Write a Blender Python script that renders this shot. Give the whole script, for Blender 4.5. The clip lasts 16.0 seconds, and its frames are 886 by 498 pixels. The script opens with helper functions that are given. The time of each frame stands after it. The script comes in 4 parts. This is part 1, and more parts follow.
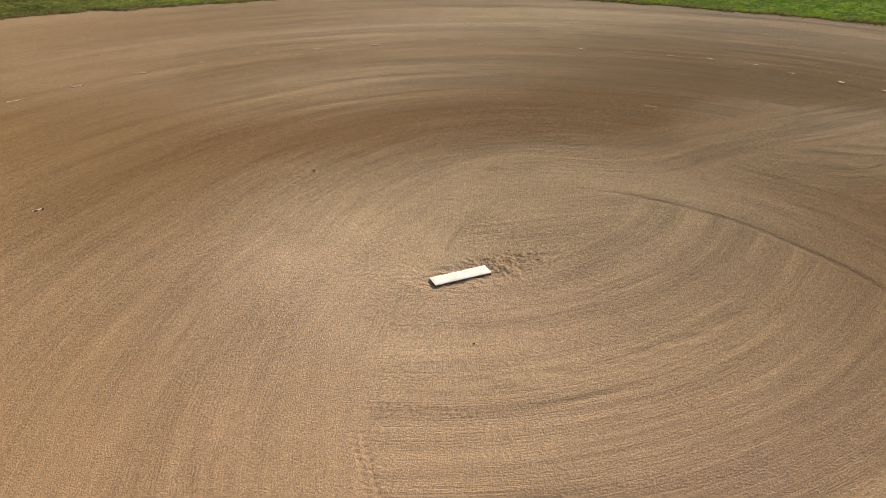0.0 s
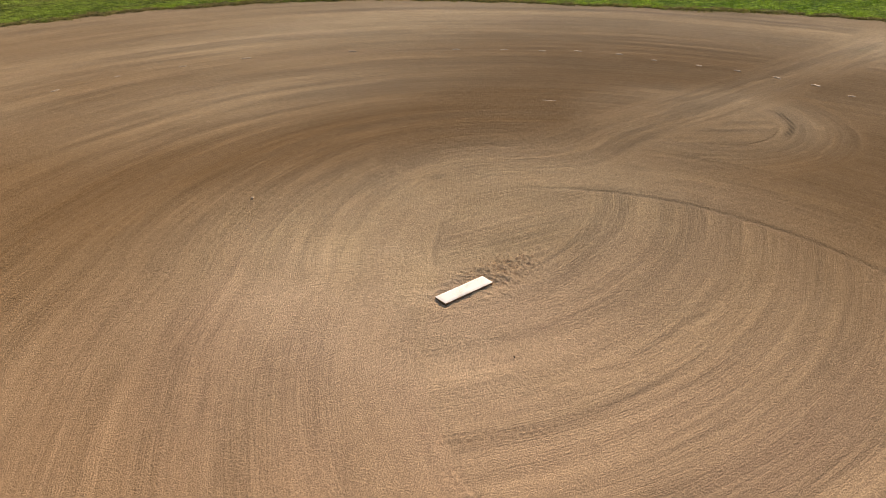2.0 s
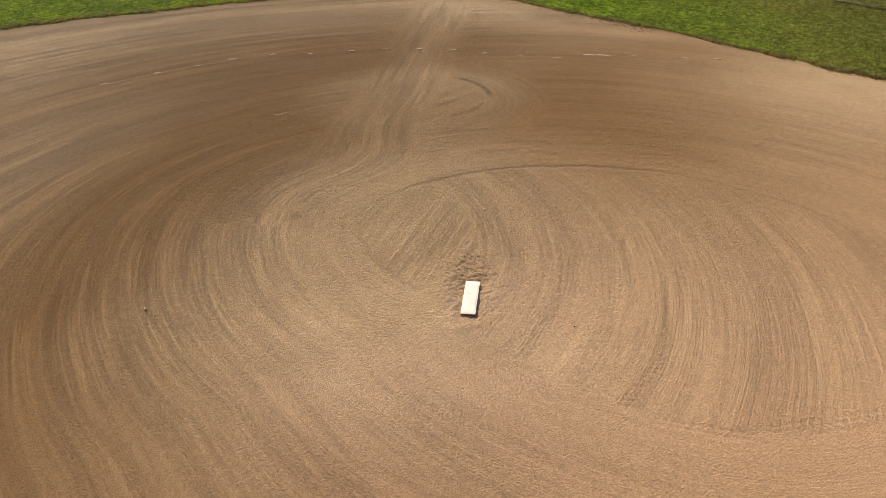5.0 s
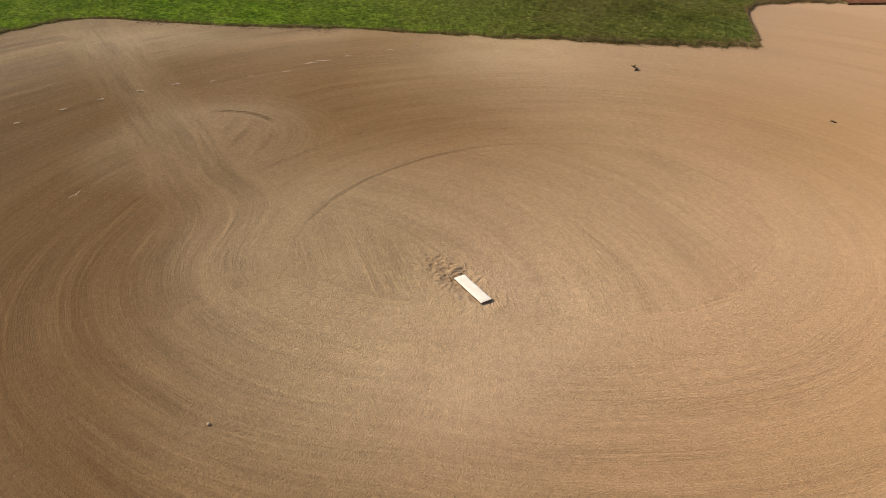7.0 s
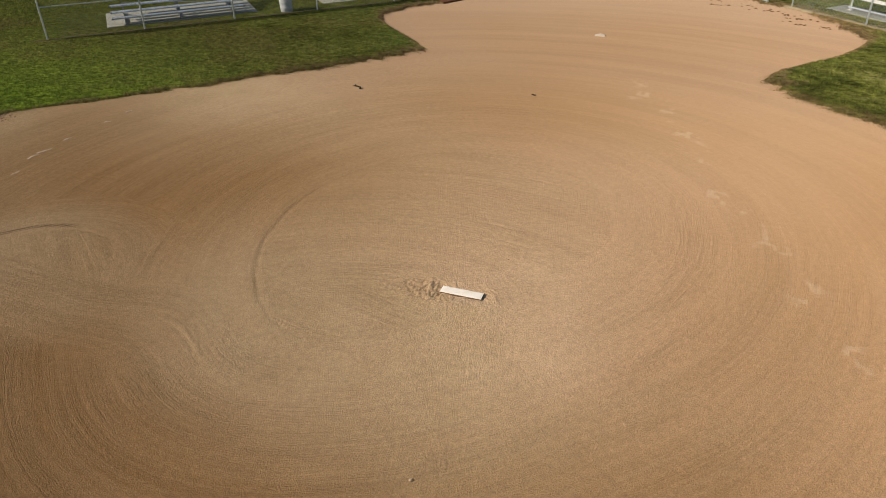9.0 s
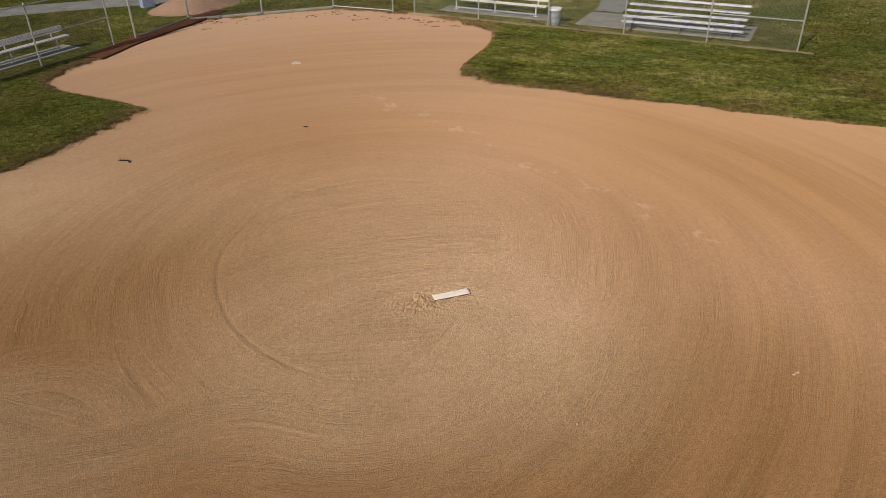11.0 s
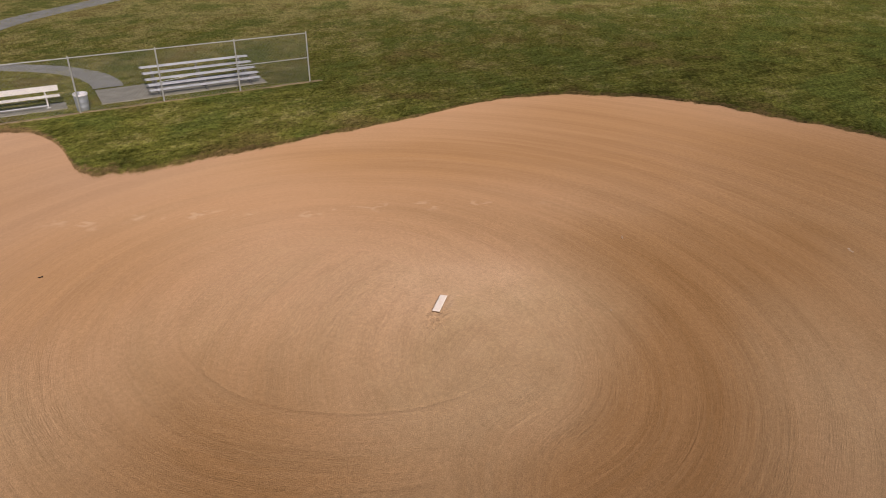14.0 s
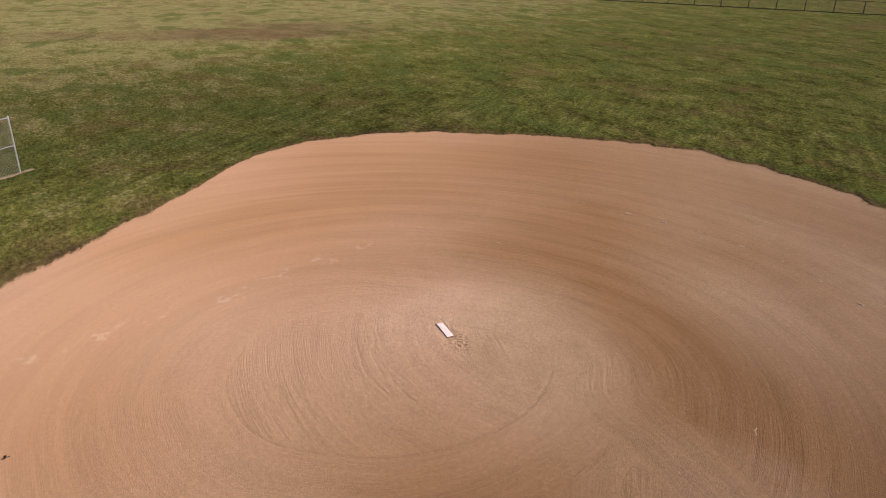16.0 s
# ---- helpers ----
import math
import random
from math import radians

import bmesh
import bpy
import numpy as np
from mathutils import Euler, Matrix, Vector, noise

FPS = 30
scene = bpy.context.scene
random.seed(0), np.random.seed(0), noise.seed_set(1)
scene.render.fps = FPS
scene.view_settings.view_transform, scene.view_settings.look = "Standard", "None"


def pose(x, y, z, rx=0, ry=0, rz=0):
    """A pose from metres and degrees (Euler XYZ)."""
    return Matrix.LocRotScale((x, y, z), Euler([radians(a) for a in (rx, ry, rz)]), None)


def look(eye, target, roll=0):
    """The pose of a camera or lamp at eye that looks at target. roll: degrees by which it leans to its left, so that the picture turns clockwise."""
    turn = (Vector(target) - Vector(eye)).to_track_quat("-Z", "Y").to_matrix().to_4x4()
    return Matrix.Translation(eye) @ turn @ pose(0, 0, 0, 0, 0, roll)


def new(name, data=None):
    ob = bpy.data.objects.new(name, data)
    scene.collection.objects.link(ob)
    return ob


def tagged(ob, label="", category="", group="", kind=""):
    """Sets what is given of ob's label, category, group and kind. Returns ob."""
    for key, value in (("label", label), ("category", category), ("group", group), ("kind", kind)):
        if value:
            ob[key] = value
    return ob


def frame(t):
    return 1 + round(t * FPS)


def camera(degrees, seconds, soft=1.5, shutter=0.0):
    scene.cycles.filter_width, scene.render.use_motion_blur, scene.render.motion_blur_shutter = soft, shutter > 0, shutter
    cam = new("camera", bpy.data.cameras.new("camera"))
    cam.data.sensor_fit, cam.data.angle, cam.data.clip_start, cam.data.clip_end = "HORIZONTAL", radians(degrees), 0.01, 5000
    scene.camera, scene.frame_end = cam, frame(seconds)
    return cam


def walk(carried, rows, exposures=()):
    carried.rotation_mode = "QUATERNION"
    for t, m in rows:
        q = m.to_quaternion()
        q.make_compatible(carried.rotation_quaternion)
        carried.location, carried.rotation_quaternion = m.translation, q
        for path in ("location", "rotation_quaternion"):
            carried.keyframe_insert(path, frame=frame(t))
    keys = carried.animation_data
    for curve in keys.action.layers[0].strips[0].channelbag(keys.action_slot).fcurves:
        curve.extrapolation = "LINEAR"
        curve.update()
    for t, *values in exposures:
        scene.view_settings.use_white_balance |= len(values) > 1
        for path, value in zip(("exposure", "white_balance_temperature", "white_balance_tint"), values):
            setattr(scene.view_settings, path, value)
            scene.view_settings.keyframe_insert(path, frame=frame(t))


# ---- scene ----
cam = camera(63.77, 16.0, soft=0.75)
EXPOSURES = [(0.0, 0.66, 6620, 12), (2.0, 0.71, 6860, 16), (4.0, 0.70, 7170, 19), (7.0, 0.35, 6740, 13), (9.0, -0.11, 6450, 12), (12.0, -0.58, 6600, 23), (14.0, -0.53, 6550, 26), (16.0, -0.16, 6150, 34)]
PATH = [
    (0, (-2.633, -5.476, 3.601), (-1.917, -3.87, 2.648), 0.1),
    (0.5, (-2.773, -5.179, 3.428), (-1.993, -3.594, 2.49), 0.4),
    (1, (-3.122, -4.989, 3.503), (-2.239, -3.461, 2.561), 0.2),
    (1.5, (-3.491, -4.723, 3.557), (-2.493, -3.27, 2.613), 0.3),
    (2, (-3.939, -4.394, 3.652), (-2.812, -3.043, 2.7), 0.2),
    (2.5, (-4.38, -4.003, 3.743), (-3.133, -2.77, 2.782), 0.2),
    (3, (-4.844, -3.456, 3.83), (-3.464, -2.381, 2.86), 0.3),
    (3.5, (-5.248, -2.853, 3.9), (-3.753, -1.953, 2.922), 0.2),
    (4, (-5.648, -2.097, 4.025), (-4.049, -1.416, 3.035), 0.3),
    (4.6, (-6.019, -1.156, 4.135), (-4.334, -0.752, 3.135), 0.04),
    (5.25, (-6.28, 0.009, 4.272), (-4.556, 0.089, 3.263), -0.28),
    (5.9, (-6.354, 1.305, 4.435), (-4.653, 1.046, 3.415), -0.61),
    (6.5, (-6.216, 2.584, 4.611), (-4.6, 2.01, 3.582), -0.9),
    (7, (-5.938, 3.782, 4.823), (-4.451, 2.934, 3.788), -1.0),
    (7.5, (-5.496, 4.868, 5.013), (-4.167, 3.792, 3.975), -1.1),
    (8, (-4.763, 5.958, 5.208), (-3.642, 4.666, 4.171), -1.1),
    (8.5, (-3.894, 6.915, 5.453), (-3.002, 5.456, 4.416), -1.2),
    (9, (-2.737, 7.786, 5.709), (-2.12, 6.188, 4.676), -1.2),
    (9.6, (-1.24, 8.561, 5.988), (-0.958, 6.87, 4.958), -1.27),
    (10.25, (0.618, 9.064, 6.282), (0.528, 7.35, 5.254), -1.24),
    (10.9, (2.656, 9.162, 6.556), (2.199, 7.505, 5.533), -1.11),
    (11.5, (4.62, 8.854, 6.786), (3.841, 7.319, 5.768), -0.9),
    (12, (6.359, 8.319, 6.979), (5.322, 6.94, 5.968), -0.7),
    (12.5, (7.877, 7.508, 7.143), (6.628, 6.308, 6.143), -0.5),
    (13, (9.408, 6.286, 7.294), (7.96, 5.315, 6.314), -0.3),
    (13.5, (10.642, 4.858, 7.4), (9.041, 4.132, 6.445), 0.2),
    (14, (11.597, 3.105, 7.522), (9.884, 2.656, 6.593), -0.1),
    (14.5, (12.394, 1.164, 7.74), (10.618, 1.005, 6.834), 0.6),
    (15, (12.906, -1.135, 7.959), (11.116, -0.973, 7.081), 1.2),
    (15.5, (13.009, -3.451, 8.138), (11.259, -2.99, 7.286), 1.6),
    (16, (12.471, -5.72, 8.14), (10.808, -4.97, 7.321), 1.5),
]
walk(cam, [(t, look(eye, target, roll)) for t, eye, target, roll in PATH], EXPOSURES)

# ---- light: low sun behind thin haze ----
SUN_AZ, SUN_EL = 36.4, 32.3
world = bpy.data.worlds.new("sky")
scene.world = world
world.use_nodes = True
wt = world.node_tree
sky = wt.nodes.new("ShaderNodeTexSky")
sky.sky_type, sky.sun_disc = "NISHITA", False
sky.sun_elevation, sky.sun_rotation = radians(SUN_EL), radians(90 - SUN_AZ)
wt.nodes["Background"].inputs["Strength"].default_value = 0.075
wt.links.new(sky.outputs[0], wt.nodes["Background"].inputs["Color"])
sun_data = bpy.data.lights.new("sun", "SUN")
sun_data.energy, sun_data.angle, sun_data.color = 4.7, radians(0.6), (1.0, 0.90, 0.76)
sun = new("sun", sun_data)
SUN_DIR = Vector((math.cos(radians(SUN_EL)) * math.cos(radians(SUN_AZ)),
                  math.cos(radians(SUN_EL)) * math.sin(radians(SUN_AZ)), math.sin(radians(SUN_EL))))
sun.matrix_world = look(SUN_DIR * 60, (0, 0, 0))


# ---- node arithmetic ----
class Num:
    """A number socket or constant in a node tree, with ordinary arithmetic."""

    def __init__(self, tree, socket):
        self.tree, self.socket = tree, socket

    def op(self, kind, *others, clamp=False):
        node = self.tree.nodes.new("ShaderNodeMath")
        node.operation, node.use_clamp = kind, clamp
        for slot, value in zip(node.inputs, (self, *others)):
            if isinstance(value, Num):
                self.tree.links.new(value.socket, slot)
            else:
                slot.default_value = value
        return Num(self.tree, node.outputs[0])

    def __add__(self, o): return self.op("ADD", o)
    def __radd__(self, o): return self.op("ADD", o)
    def __sub__(self, o): return self.op("SUBTRACT", o)
    def __rsub__(self, o): return (self * -1.0) + o
    def __mul__(self, o): return self.op("MULTIPLY", o)
    def __rmul__(self, o): return self.op("MULTIPLY", o)
    def __truediv__(self, o): return self.op("DIVIDE", o)
    def min(self, o): return self.op("MINIMUM", o)
    def max(self, o): return self.op("MAXIMUM", o)
    def abs(self): return self.op("ABSOLUTE")
    def sin(self): return self.op("SINE")
    def less(self, o): return self.op("LESS_THAN", o)
    def more(self, o): return self.op("GREATER_THAN", o)
    def clamp(self): return self.op("ADD", 0.0, clamp=True)

    def ramp(self, low, high):
        """0 at low, 1 at high, smooth between."""
        node = self.tree.nodes.new("ShaderNodeMapRange")
        node.interpolation_type = "SMOOTHSTEP"
        for key, value in (("From Min", low), ("From Max", high), ("To Min", 0.0), ("To Max", 1.0)):
            node.inputs[key].default_value = value
        self.tree.links.new(self.socket, node.inputs["Value"])
        return Num(self.tree, node.outputs["Result"])

    def mix(self, other, amount):
        """self where amount is 0, other where it is 1."""
        node = self.tree.nodes.new("ShaderNodeMix")
        node.data_type = "FLOAT"
        for slot, value in ((node.inputs[0], amount), (node.inputs[2], self), (node.inputs[3], other)):
            if isinstance(value, Num):
                self.tree.links.new(value.socket, slot)
            else:
                slot.default_value = value
        return Num(self.tree, node.outputs[0])


class Paint:
    """A material under construction."""

    def __init__(self, name, roughness=0.9, metal=0.0, specular=0.3):
        self.material = bpy.data.materials.new(name)
        self.material.use_nodes = True
        self.tree = self.material.node_tree
        self.shader = self.tree.nodes["Principled BSDF"]
        self.shader.inputs["Roughness"].default_value = roughness
        self.shader.inputs["Metallic"].default_value = metal
        self.shader.inputs["Specular IOR Level"].default_value = specular
        coords = self.tree.nodes.new("ShaderNodeTexCoord")
        self.coord = coords.outputs["Object"]
        split = self.tree.nodes.new("ShaderNodeSeparateXYZ")
        self.tree.links.new(self.coord, split.inputs[0])
        self.x, self.y, self.z = (Num(self.tree, o) for o in split.outputs)

    def vector(self, x, y, z=0.0):
        node = self.tree.nodes.new("ShaderNodeCombineXYZ")
        for slot, value in zip(node.inputs, (x, y, z)):
            if isinstance(value, Num):
                self.tree.links.new(value.socket, slot)
            else:
                slot.default_value = value
        return node.outputs[0]

    def noise(self, scale, detail=3.0, rough=0.55, vector=None, warp=0.0):
        node = self.tree.nodes.new("ShaderNodeTexNoise")
        node.inputs["Scale"].default_value = scale
        node.inputs["Detail"].default_value = detail
        node.inputs["Roughness"].default_value = rough
        node.inputs["Distortion"].default_value = warp
        self.tree.links.new(vector if vector is not None else self.coord, node.inputs["Vector"])
        return Num(self.tree, node.outputs["Fac"])

    def cells(self, scale, vector=None):
        node = self.tree.nodes.new("ShaderNodeTexVoronoi")
        node.inputs["Scale"].default_value = scale
        self.tree.links.new(vector if vector is not None else self.coord, node.inputs["Vector"])
        return Num(self.tree, node.outputs["Distance"])

    def random(self):
        return Num(self.tree, self.tree.nodes.new("ShaderNodeObjectInfo").outputs["Random"])

    def island(self):
        return Num(self.tree, self.tree.nodes.new("ShaderNodeNewGeometry").outputs["Random Per Island"])

    def blend(self, a, b, amount):
        node = self.tree.nodes.new("ShaderNodeMix")
        node.data_type = "RGBA"
        for slot, value in ((node.inputs[0], amount), (node.inputs[6], a), (node.inputs[7], b)):
            if isinstance(value, Num):
                self.tree.links.new(value.socket, slot)
            elif isinstance(value, tuple):
                slot.default_value = (*value, 1.0)
            elif isinstance(value, float):
                slot.default_value = value
            else:
                self.tree.links.new(value, slot)
        return node.outputs[2]

    def scale(self, colour, amount):
        node = self.tree.nodes.new("ShaderNodeVectorMath")
        node.operation = "SCALE"
        self.tree.links.new(colour, node.inputs[0])
        self.tree.links.new(amount.socket, node.inputs["Scale"])
        return node.outputs[0]

    def colour(self, value):
        if isinstance(value, tuple):
            self.shader.inputs["Base Color"].default_value = (*value, 1.0)
        else:
            self.tree.links.new(value, self.shader.inputs["Base Color"])
        return self

    def rough(self, value):
        self.tree.links.new(value.socket, self.shader.inputs["Roughness"])
        return self

    def bump(self, height, distance=0.01, strength=1.0):
        node = self.tree.nodes.new("ShaderNodeBump")
        node.inputs["Strength"].default_value = strength
        node.inputs["Distance"].default_value = distance
        self.tree.links.new(height.socket, node.inputs["Height"])
        self.tree.links.new(node.outputs[0], self.shader.inputs["Normal"])
        return self


# ---- materials ----
def make_dirt():
    """Dragged clay. The mesh carries three attributes: groove (across, and two along the drag lines), soil (damp, red, bite) and marks (seams, tyre, scuffs)."""
    p = Paint("infield_dirt", roughness=1.0, specular=0.02)
    p.shader.inputs["Diffuse Roughness"].default_value = 0.9

    def carried(name):
        node = p.tree.nodes.new("ShaderNodeAttribute")
        node.attribute_name = name
        split = p.tree.nodes.new("ShaderNodeSeparateXYZ")
        p.tree.links.new(node.outputs["Vector"], split.inputs[0])
        return (Num(p.tree, o) for o in split.outputs)

    u, ca, sa = carried("groove")
    damp_tone, red, bite = carried("soil")
    scar, tyre, pale = carried("marks")
    x, y = p.x, p.y
    u = u + (p.noise(0.9, 2) - 0.5) * 0.05
    # narrow tooth marks, crumbling along their length
    comb = 1.0 - (p.noise(1.0, 1, 0.5, p.vector(u * 15.0, ca * 0.5, sa * 0.5)) - 0.5).abs().ramp(0.0, 0.075)
    comb = comb.max((1.0 - (p.noise(1.0, 1, 0.5, p.vector(u * 30.0, ca * 0.7, sa * 0.7 + 9.0)) - 0.5).abs().ramp(0.0, 0.09)) * 0.7)
    fine = p.noise(1.0, 2, 0.55, p.vector(u * 24.0, ca * 0.55, sa * 0.55)).ramp(0.30, 0.64)
    mid = p.noise(1.0, 2, 0.5, p.vector(u * 6.0, ca * 0.28, sa * 0.28)).ramp(0.32, 0.66)
    wide = p.noise(1.0, 2, 0.5, p.vector(u * 1.5, ca * 0.15, sa * 0.15)).ramp(0.30, 0.70)
    cluster = p.noise(1.0, 2, 0.5, p.vector(u * 3.4, ca * 0.22, sa * 0.22)).ramp(0.40, 0.62)   # bunched grooves
    grain = p.noise(85.0, 3, 0.7).ramp(0.28, 0.72)
    crumbs = p.noise(42.0, 3, 0.65).ramp(0.30, 0.75)
    comb = comb * (0.25 + 0.75 * p.noise(26.0, 2, 0.6).ramp(0.38, 0.62)) * (0.5 + 0.5 * cluster) * bite
    comb = comb.max(scar * (0.55 + 0.45 * p.noise(20.0, 2, 0.6).ramp(0.36, 0.60)))
    clump = p.noise(11.0, 3, 0.65).ramp(0.34, 0.70)
    patch = p.noise(0.35, 4, 0.55)
    blot = p.noise(1.6, 4, 0.6)
    held = bite.ramp(0.0, 0.15)            # no lines right at a seam
    damp_tone = (damp_tone * (1.0 + held * (0.08 * (wide - 0.5) + 0.10 * (mid - 0.5) + 0.10 * (fine - 0.5))) + (patch - 0.5) * 0.35 * damp_tone.ramp(0.05, 0.4)).clamp()
    dry = p.blend(DRY_A, DRY_B, (blot * 0.5 + patch * 0.5).ramp(0.35, 0.65))
    ruddy = (red + (patch - 0.5) * 0.9 + (wide - 0.5) * held * 0.25).clamp()
    base = p.blend(dry, DRY_RED, ruddy)
    # greyer, slightly darker clay round home plate
    base = p.blend(base, (0.525, 0.375, 0.265), (y * -1.0 + (patch - 0.5) * 4.0).ramp(6.5, 11.5) * 0.65)
    wet = p.blend(DAMP_A, DAMP_B, (mid * 0.25 + wide * 0.4 + patch * 0.5).ramp(0.2, 0.95))
    base = p.blend(base, wet, damp_tone)
    # furrow and seam shade put into the colour along comb and scar
    streak = 1.0 - ((mid - 0.5) * 0.05 + (fine - 0.5) * (0.03 + 0.04 * cluster) + (wide - 0.5) * 0.03 + (cluster - 0.4) * 0.03) * bite - comb * 0.09 - scar * 0.03
    speck = 1.0 + (grain - 0.5) * 0.30 + (crumbs - 0.5) * 0.22 + (clump - 0.5) * 0.13
    rough_ground = 0.5 + 0.5 * (x * 0.7 + y * 0.7).ramp(-7.0, -1.0)      # raked fine towards home
    base = p.scale(base, streak * (1.0 + (speck - 1.0) * rough_ground))
    tread = ((x - y) * 60.0).sin() * 0.5 + 0.5
    base = p.scale(base, 1.0 - tyre * (0.16 + 0.34 * tread))
    # pale scuffs: footprints on the way to the plate, dust at the rubber
    base = p.blend(base, (0.70, 0.54, 0.37), pale * 0.26)
    p.colour(base)
    # torn, loose bands scatter the light back; packed ones spread it evenly
    loose = 0.66 + 0.27 * damp_tone + ((cluster - 0.4) * 0.06 + (mid - 0.5) * 0.18 + (wide - 0.5) * 0.14 + (fine - 0.5) * 0.24) * bite + comb * 0.30 + (clump - 0.5) * 0.16
    p.tree.links.new(loose.clamp().socket, p.shader.inputs["Diffuse Roughness"])
    height = (fine * (0.06 + 0.12 * cluster) + mid * 0.08) * bite - comb * 0.40 + rough_ground * (grain * 0.36 + crumbs * (0.26 + 0.16 * cluster * bite)) + pale * 0.35
    p.bump(height, 0.0105, 1.0)
    return p.material


def grass_colour(p):
    """Turf: watered green near the first-base side, worn olive and straw elsewhere."""
    x, y = p.x, p.y
    node = p.tree.nodes.new("ShaderNodeAttribute")
    node.attribute_name = "lip"
    lip = Num(p.tree, node.outputs["Fac"])
    big = p.noise(0.09, 3, 0.5)
    middle = p.noise(0.8, 4, 0.65, p.vector(x, y * 1.5)).ramp(0.32, 0.68)
    small = p.noise(4.5, 4, 0.7).ramp(0.32, 0.68)
    broad = p.noise(0.24, 3, 0.6, p.vector(x, y * 1.6)).ramp(0.3, 0.7)
    green = (x * 0.085 + y.min(2.0) * 0.05 - (x * -1.0 - 2.0).max(0.0).min(10.0) * 0.03 + (big - 0.5) * 2.0 + (middle - 0.5) * 0.5).ramp(-0.55, 1.15)
    dry = (x * -1.0 - y * 0.7).ramp(14.0, 60.0) * 0.55 + middle * 0.40 + small * 0.34 + broad * 0.34 - 0.16 * (1.0 - lip.ramp(0.2, 1.4)) - 0.10 * y.ramp(-4.0, 9.0) * (1.0 - (x * -1.0).ramp(28.0, 60.0))
    olive = p.blend(p.blend(TURF_DARK, TURF_OLIVE, dry.ramp(0.10, 0.52)), TURF_STRAW, dry.ramp(0.50, 1.10))
    tint = p.noise(0.26, 4, 0.65, p.vector(x * 1.0, y * 1.2, 7.0))
    olive = p.blend(olive, TURF_FRESH, tint.ramp(0.50, 0.62) * 0.70)
    olive = p.blend(olive, TURF_RUST, (1.0 - tint.ramp(0.34, 0.47)) * 0.60)
    lush = p.blend(TURF_GREEN_A, TURF_GREEN_B, (middle * 0.45 + small * 0.55).ramp(0.2, 0.85))
    lush = p.blend(lush, TURF_OLIVE, tint.ramp(0.44, 0.62) * 0.25 + (y * -1.0).ramp(2.0, 9.0) * 0.68)
    lush = p.blend(lush, TURF_RUST, (1.0 - tint.ramp(0.40, 0.54)) * (y * -1.0).ramp(2.0, 9.0) * 0.50)
    base = p.blend(olive, lush, green)
    # bare, dried ground far out
    bare = (p.noise(0.05, 3, 0.6, p.vector(x * 1.0, y * 0.35, 3.0))).ramp(0.56, 0.70) * (x * -1.0).ramp(26.0, 40.0)
    base = p.blend(base, TURF_BARE, bare * 0.8)
    # thatch and soil where the turf meets the dirt
    thatch = (1.0 - (lip + (small - 0.5) * 0.35 + (middle - 0.5) * 0.35).ramp(0.05, 0.44))
    base = p.blend(base, TURF_THATCH, thatch * 0.75)
    fringe = (y * -1.0).ramp(10.6, 11.6) * (1.0 - (lip + (small - 0.5) * 0.7).ramp(0.12, 0.75))
    base = p.blend(base, (0.36, 0.25, 0.12), fringe * 0.75)
    # mower streaks along the third-base line
    along, across = y * 0.71 - x * 0.704, x * -0.71 - y * 0.704
    mown = p.noise(1.0, 3, 0.65, p.vector(along * 0.45, across * 2.3, 5.0)).ramp(0.36, 0.64)
    base = p.scale(base, 1.0 + (mown - 0.55) * 0.42 * (x * -1.0).ramp(2.0, 6.0) * (1.0 - lip.ramp(4.0, 22.0)))
    # tussocks lighter, the gaps between them darker
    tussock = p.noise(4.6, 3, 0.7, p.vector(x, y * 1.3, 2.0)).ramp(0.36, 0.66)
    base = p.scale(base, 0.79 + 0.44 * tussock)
    # darker grass behind the first-base benches
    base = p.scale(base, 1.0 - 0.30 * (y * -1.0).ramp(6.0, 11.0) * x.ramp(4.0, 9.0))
    # darker by the third-base benches, slightly lighter farther out in left field
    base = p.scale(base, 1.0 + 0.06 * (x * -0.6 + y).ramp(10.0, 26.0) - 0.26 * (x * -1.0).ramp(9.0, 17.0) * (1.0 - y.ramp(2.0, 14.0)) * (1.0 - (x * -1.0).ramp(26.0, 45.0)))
    return base, middle, small


def make_turf():
    p = Paint("mown_turf", roughness=1.0, specular=0.03)
    p.shader.inputs["Diffuse Roughness"].default_value = 0.5
    base, middle, small = grass_colour(p)
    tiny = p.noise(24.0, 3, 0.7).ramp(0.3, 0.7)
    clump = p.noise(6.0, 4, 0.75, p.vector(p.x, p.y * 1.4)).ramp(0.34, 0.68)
    # hollows between clumps shaded in the colour, matching the bump
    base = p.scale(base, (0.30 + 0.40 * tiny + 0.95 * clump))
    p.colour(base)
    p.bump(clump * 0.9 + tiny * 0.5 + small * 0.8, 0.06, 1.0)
    return p.material


def make_blades():
    p = Paint("grass_blades", roughness=0.7, specular=0.15)
    base, middle, small = grass_colour(p)
    base = p.scale(base, 0.9 + 0.42 * p.island())
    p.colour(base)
    leaf = p.tree.nodes.new("ShaderNodeBsdfTranslucent")
    p.tree.links.new(base, leaf.inputs["Color"])
    mix = p.tree.nodes.new("ShaderNodeMixShader")
    mix.inputs[0].default_value = 0.28
    p.tree.links.new(p.shader.outputs[0], mix.inputs[1])
    p.tree.links.new(leaf.outputs[0], mix.inputs[2])
    p.tree.links.new(mix.outputs[0], p.tree.nodes["Material Output"].inputs["Surface"])
    return p.material


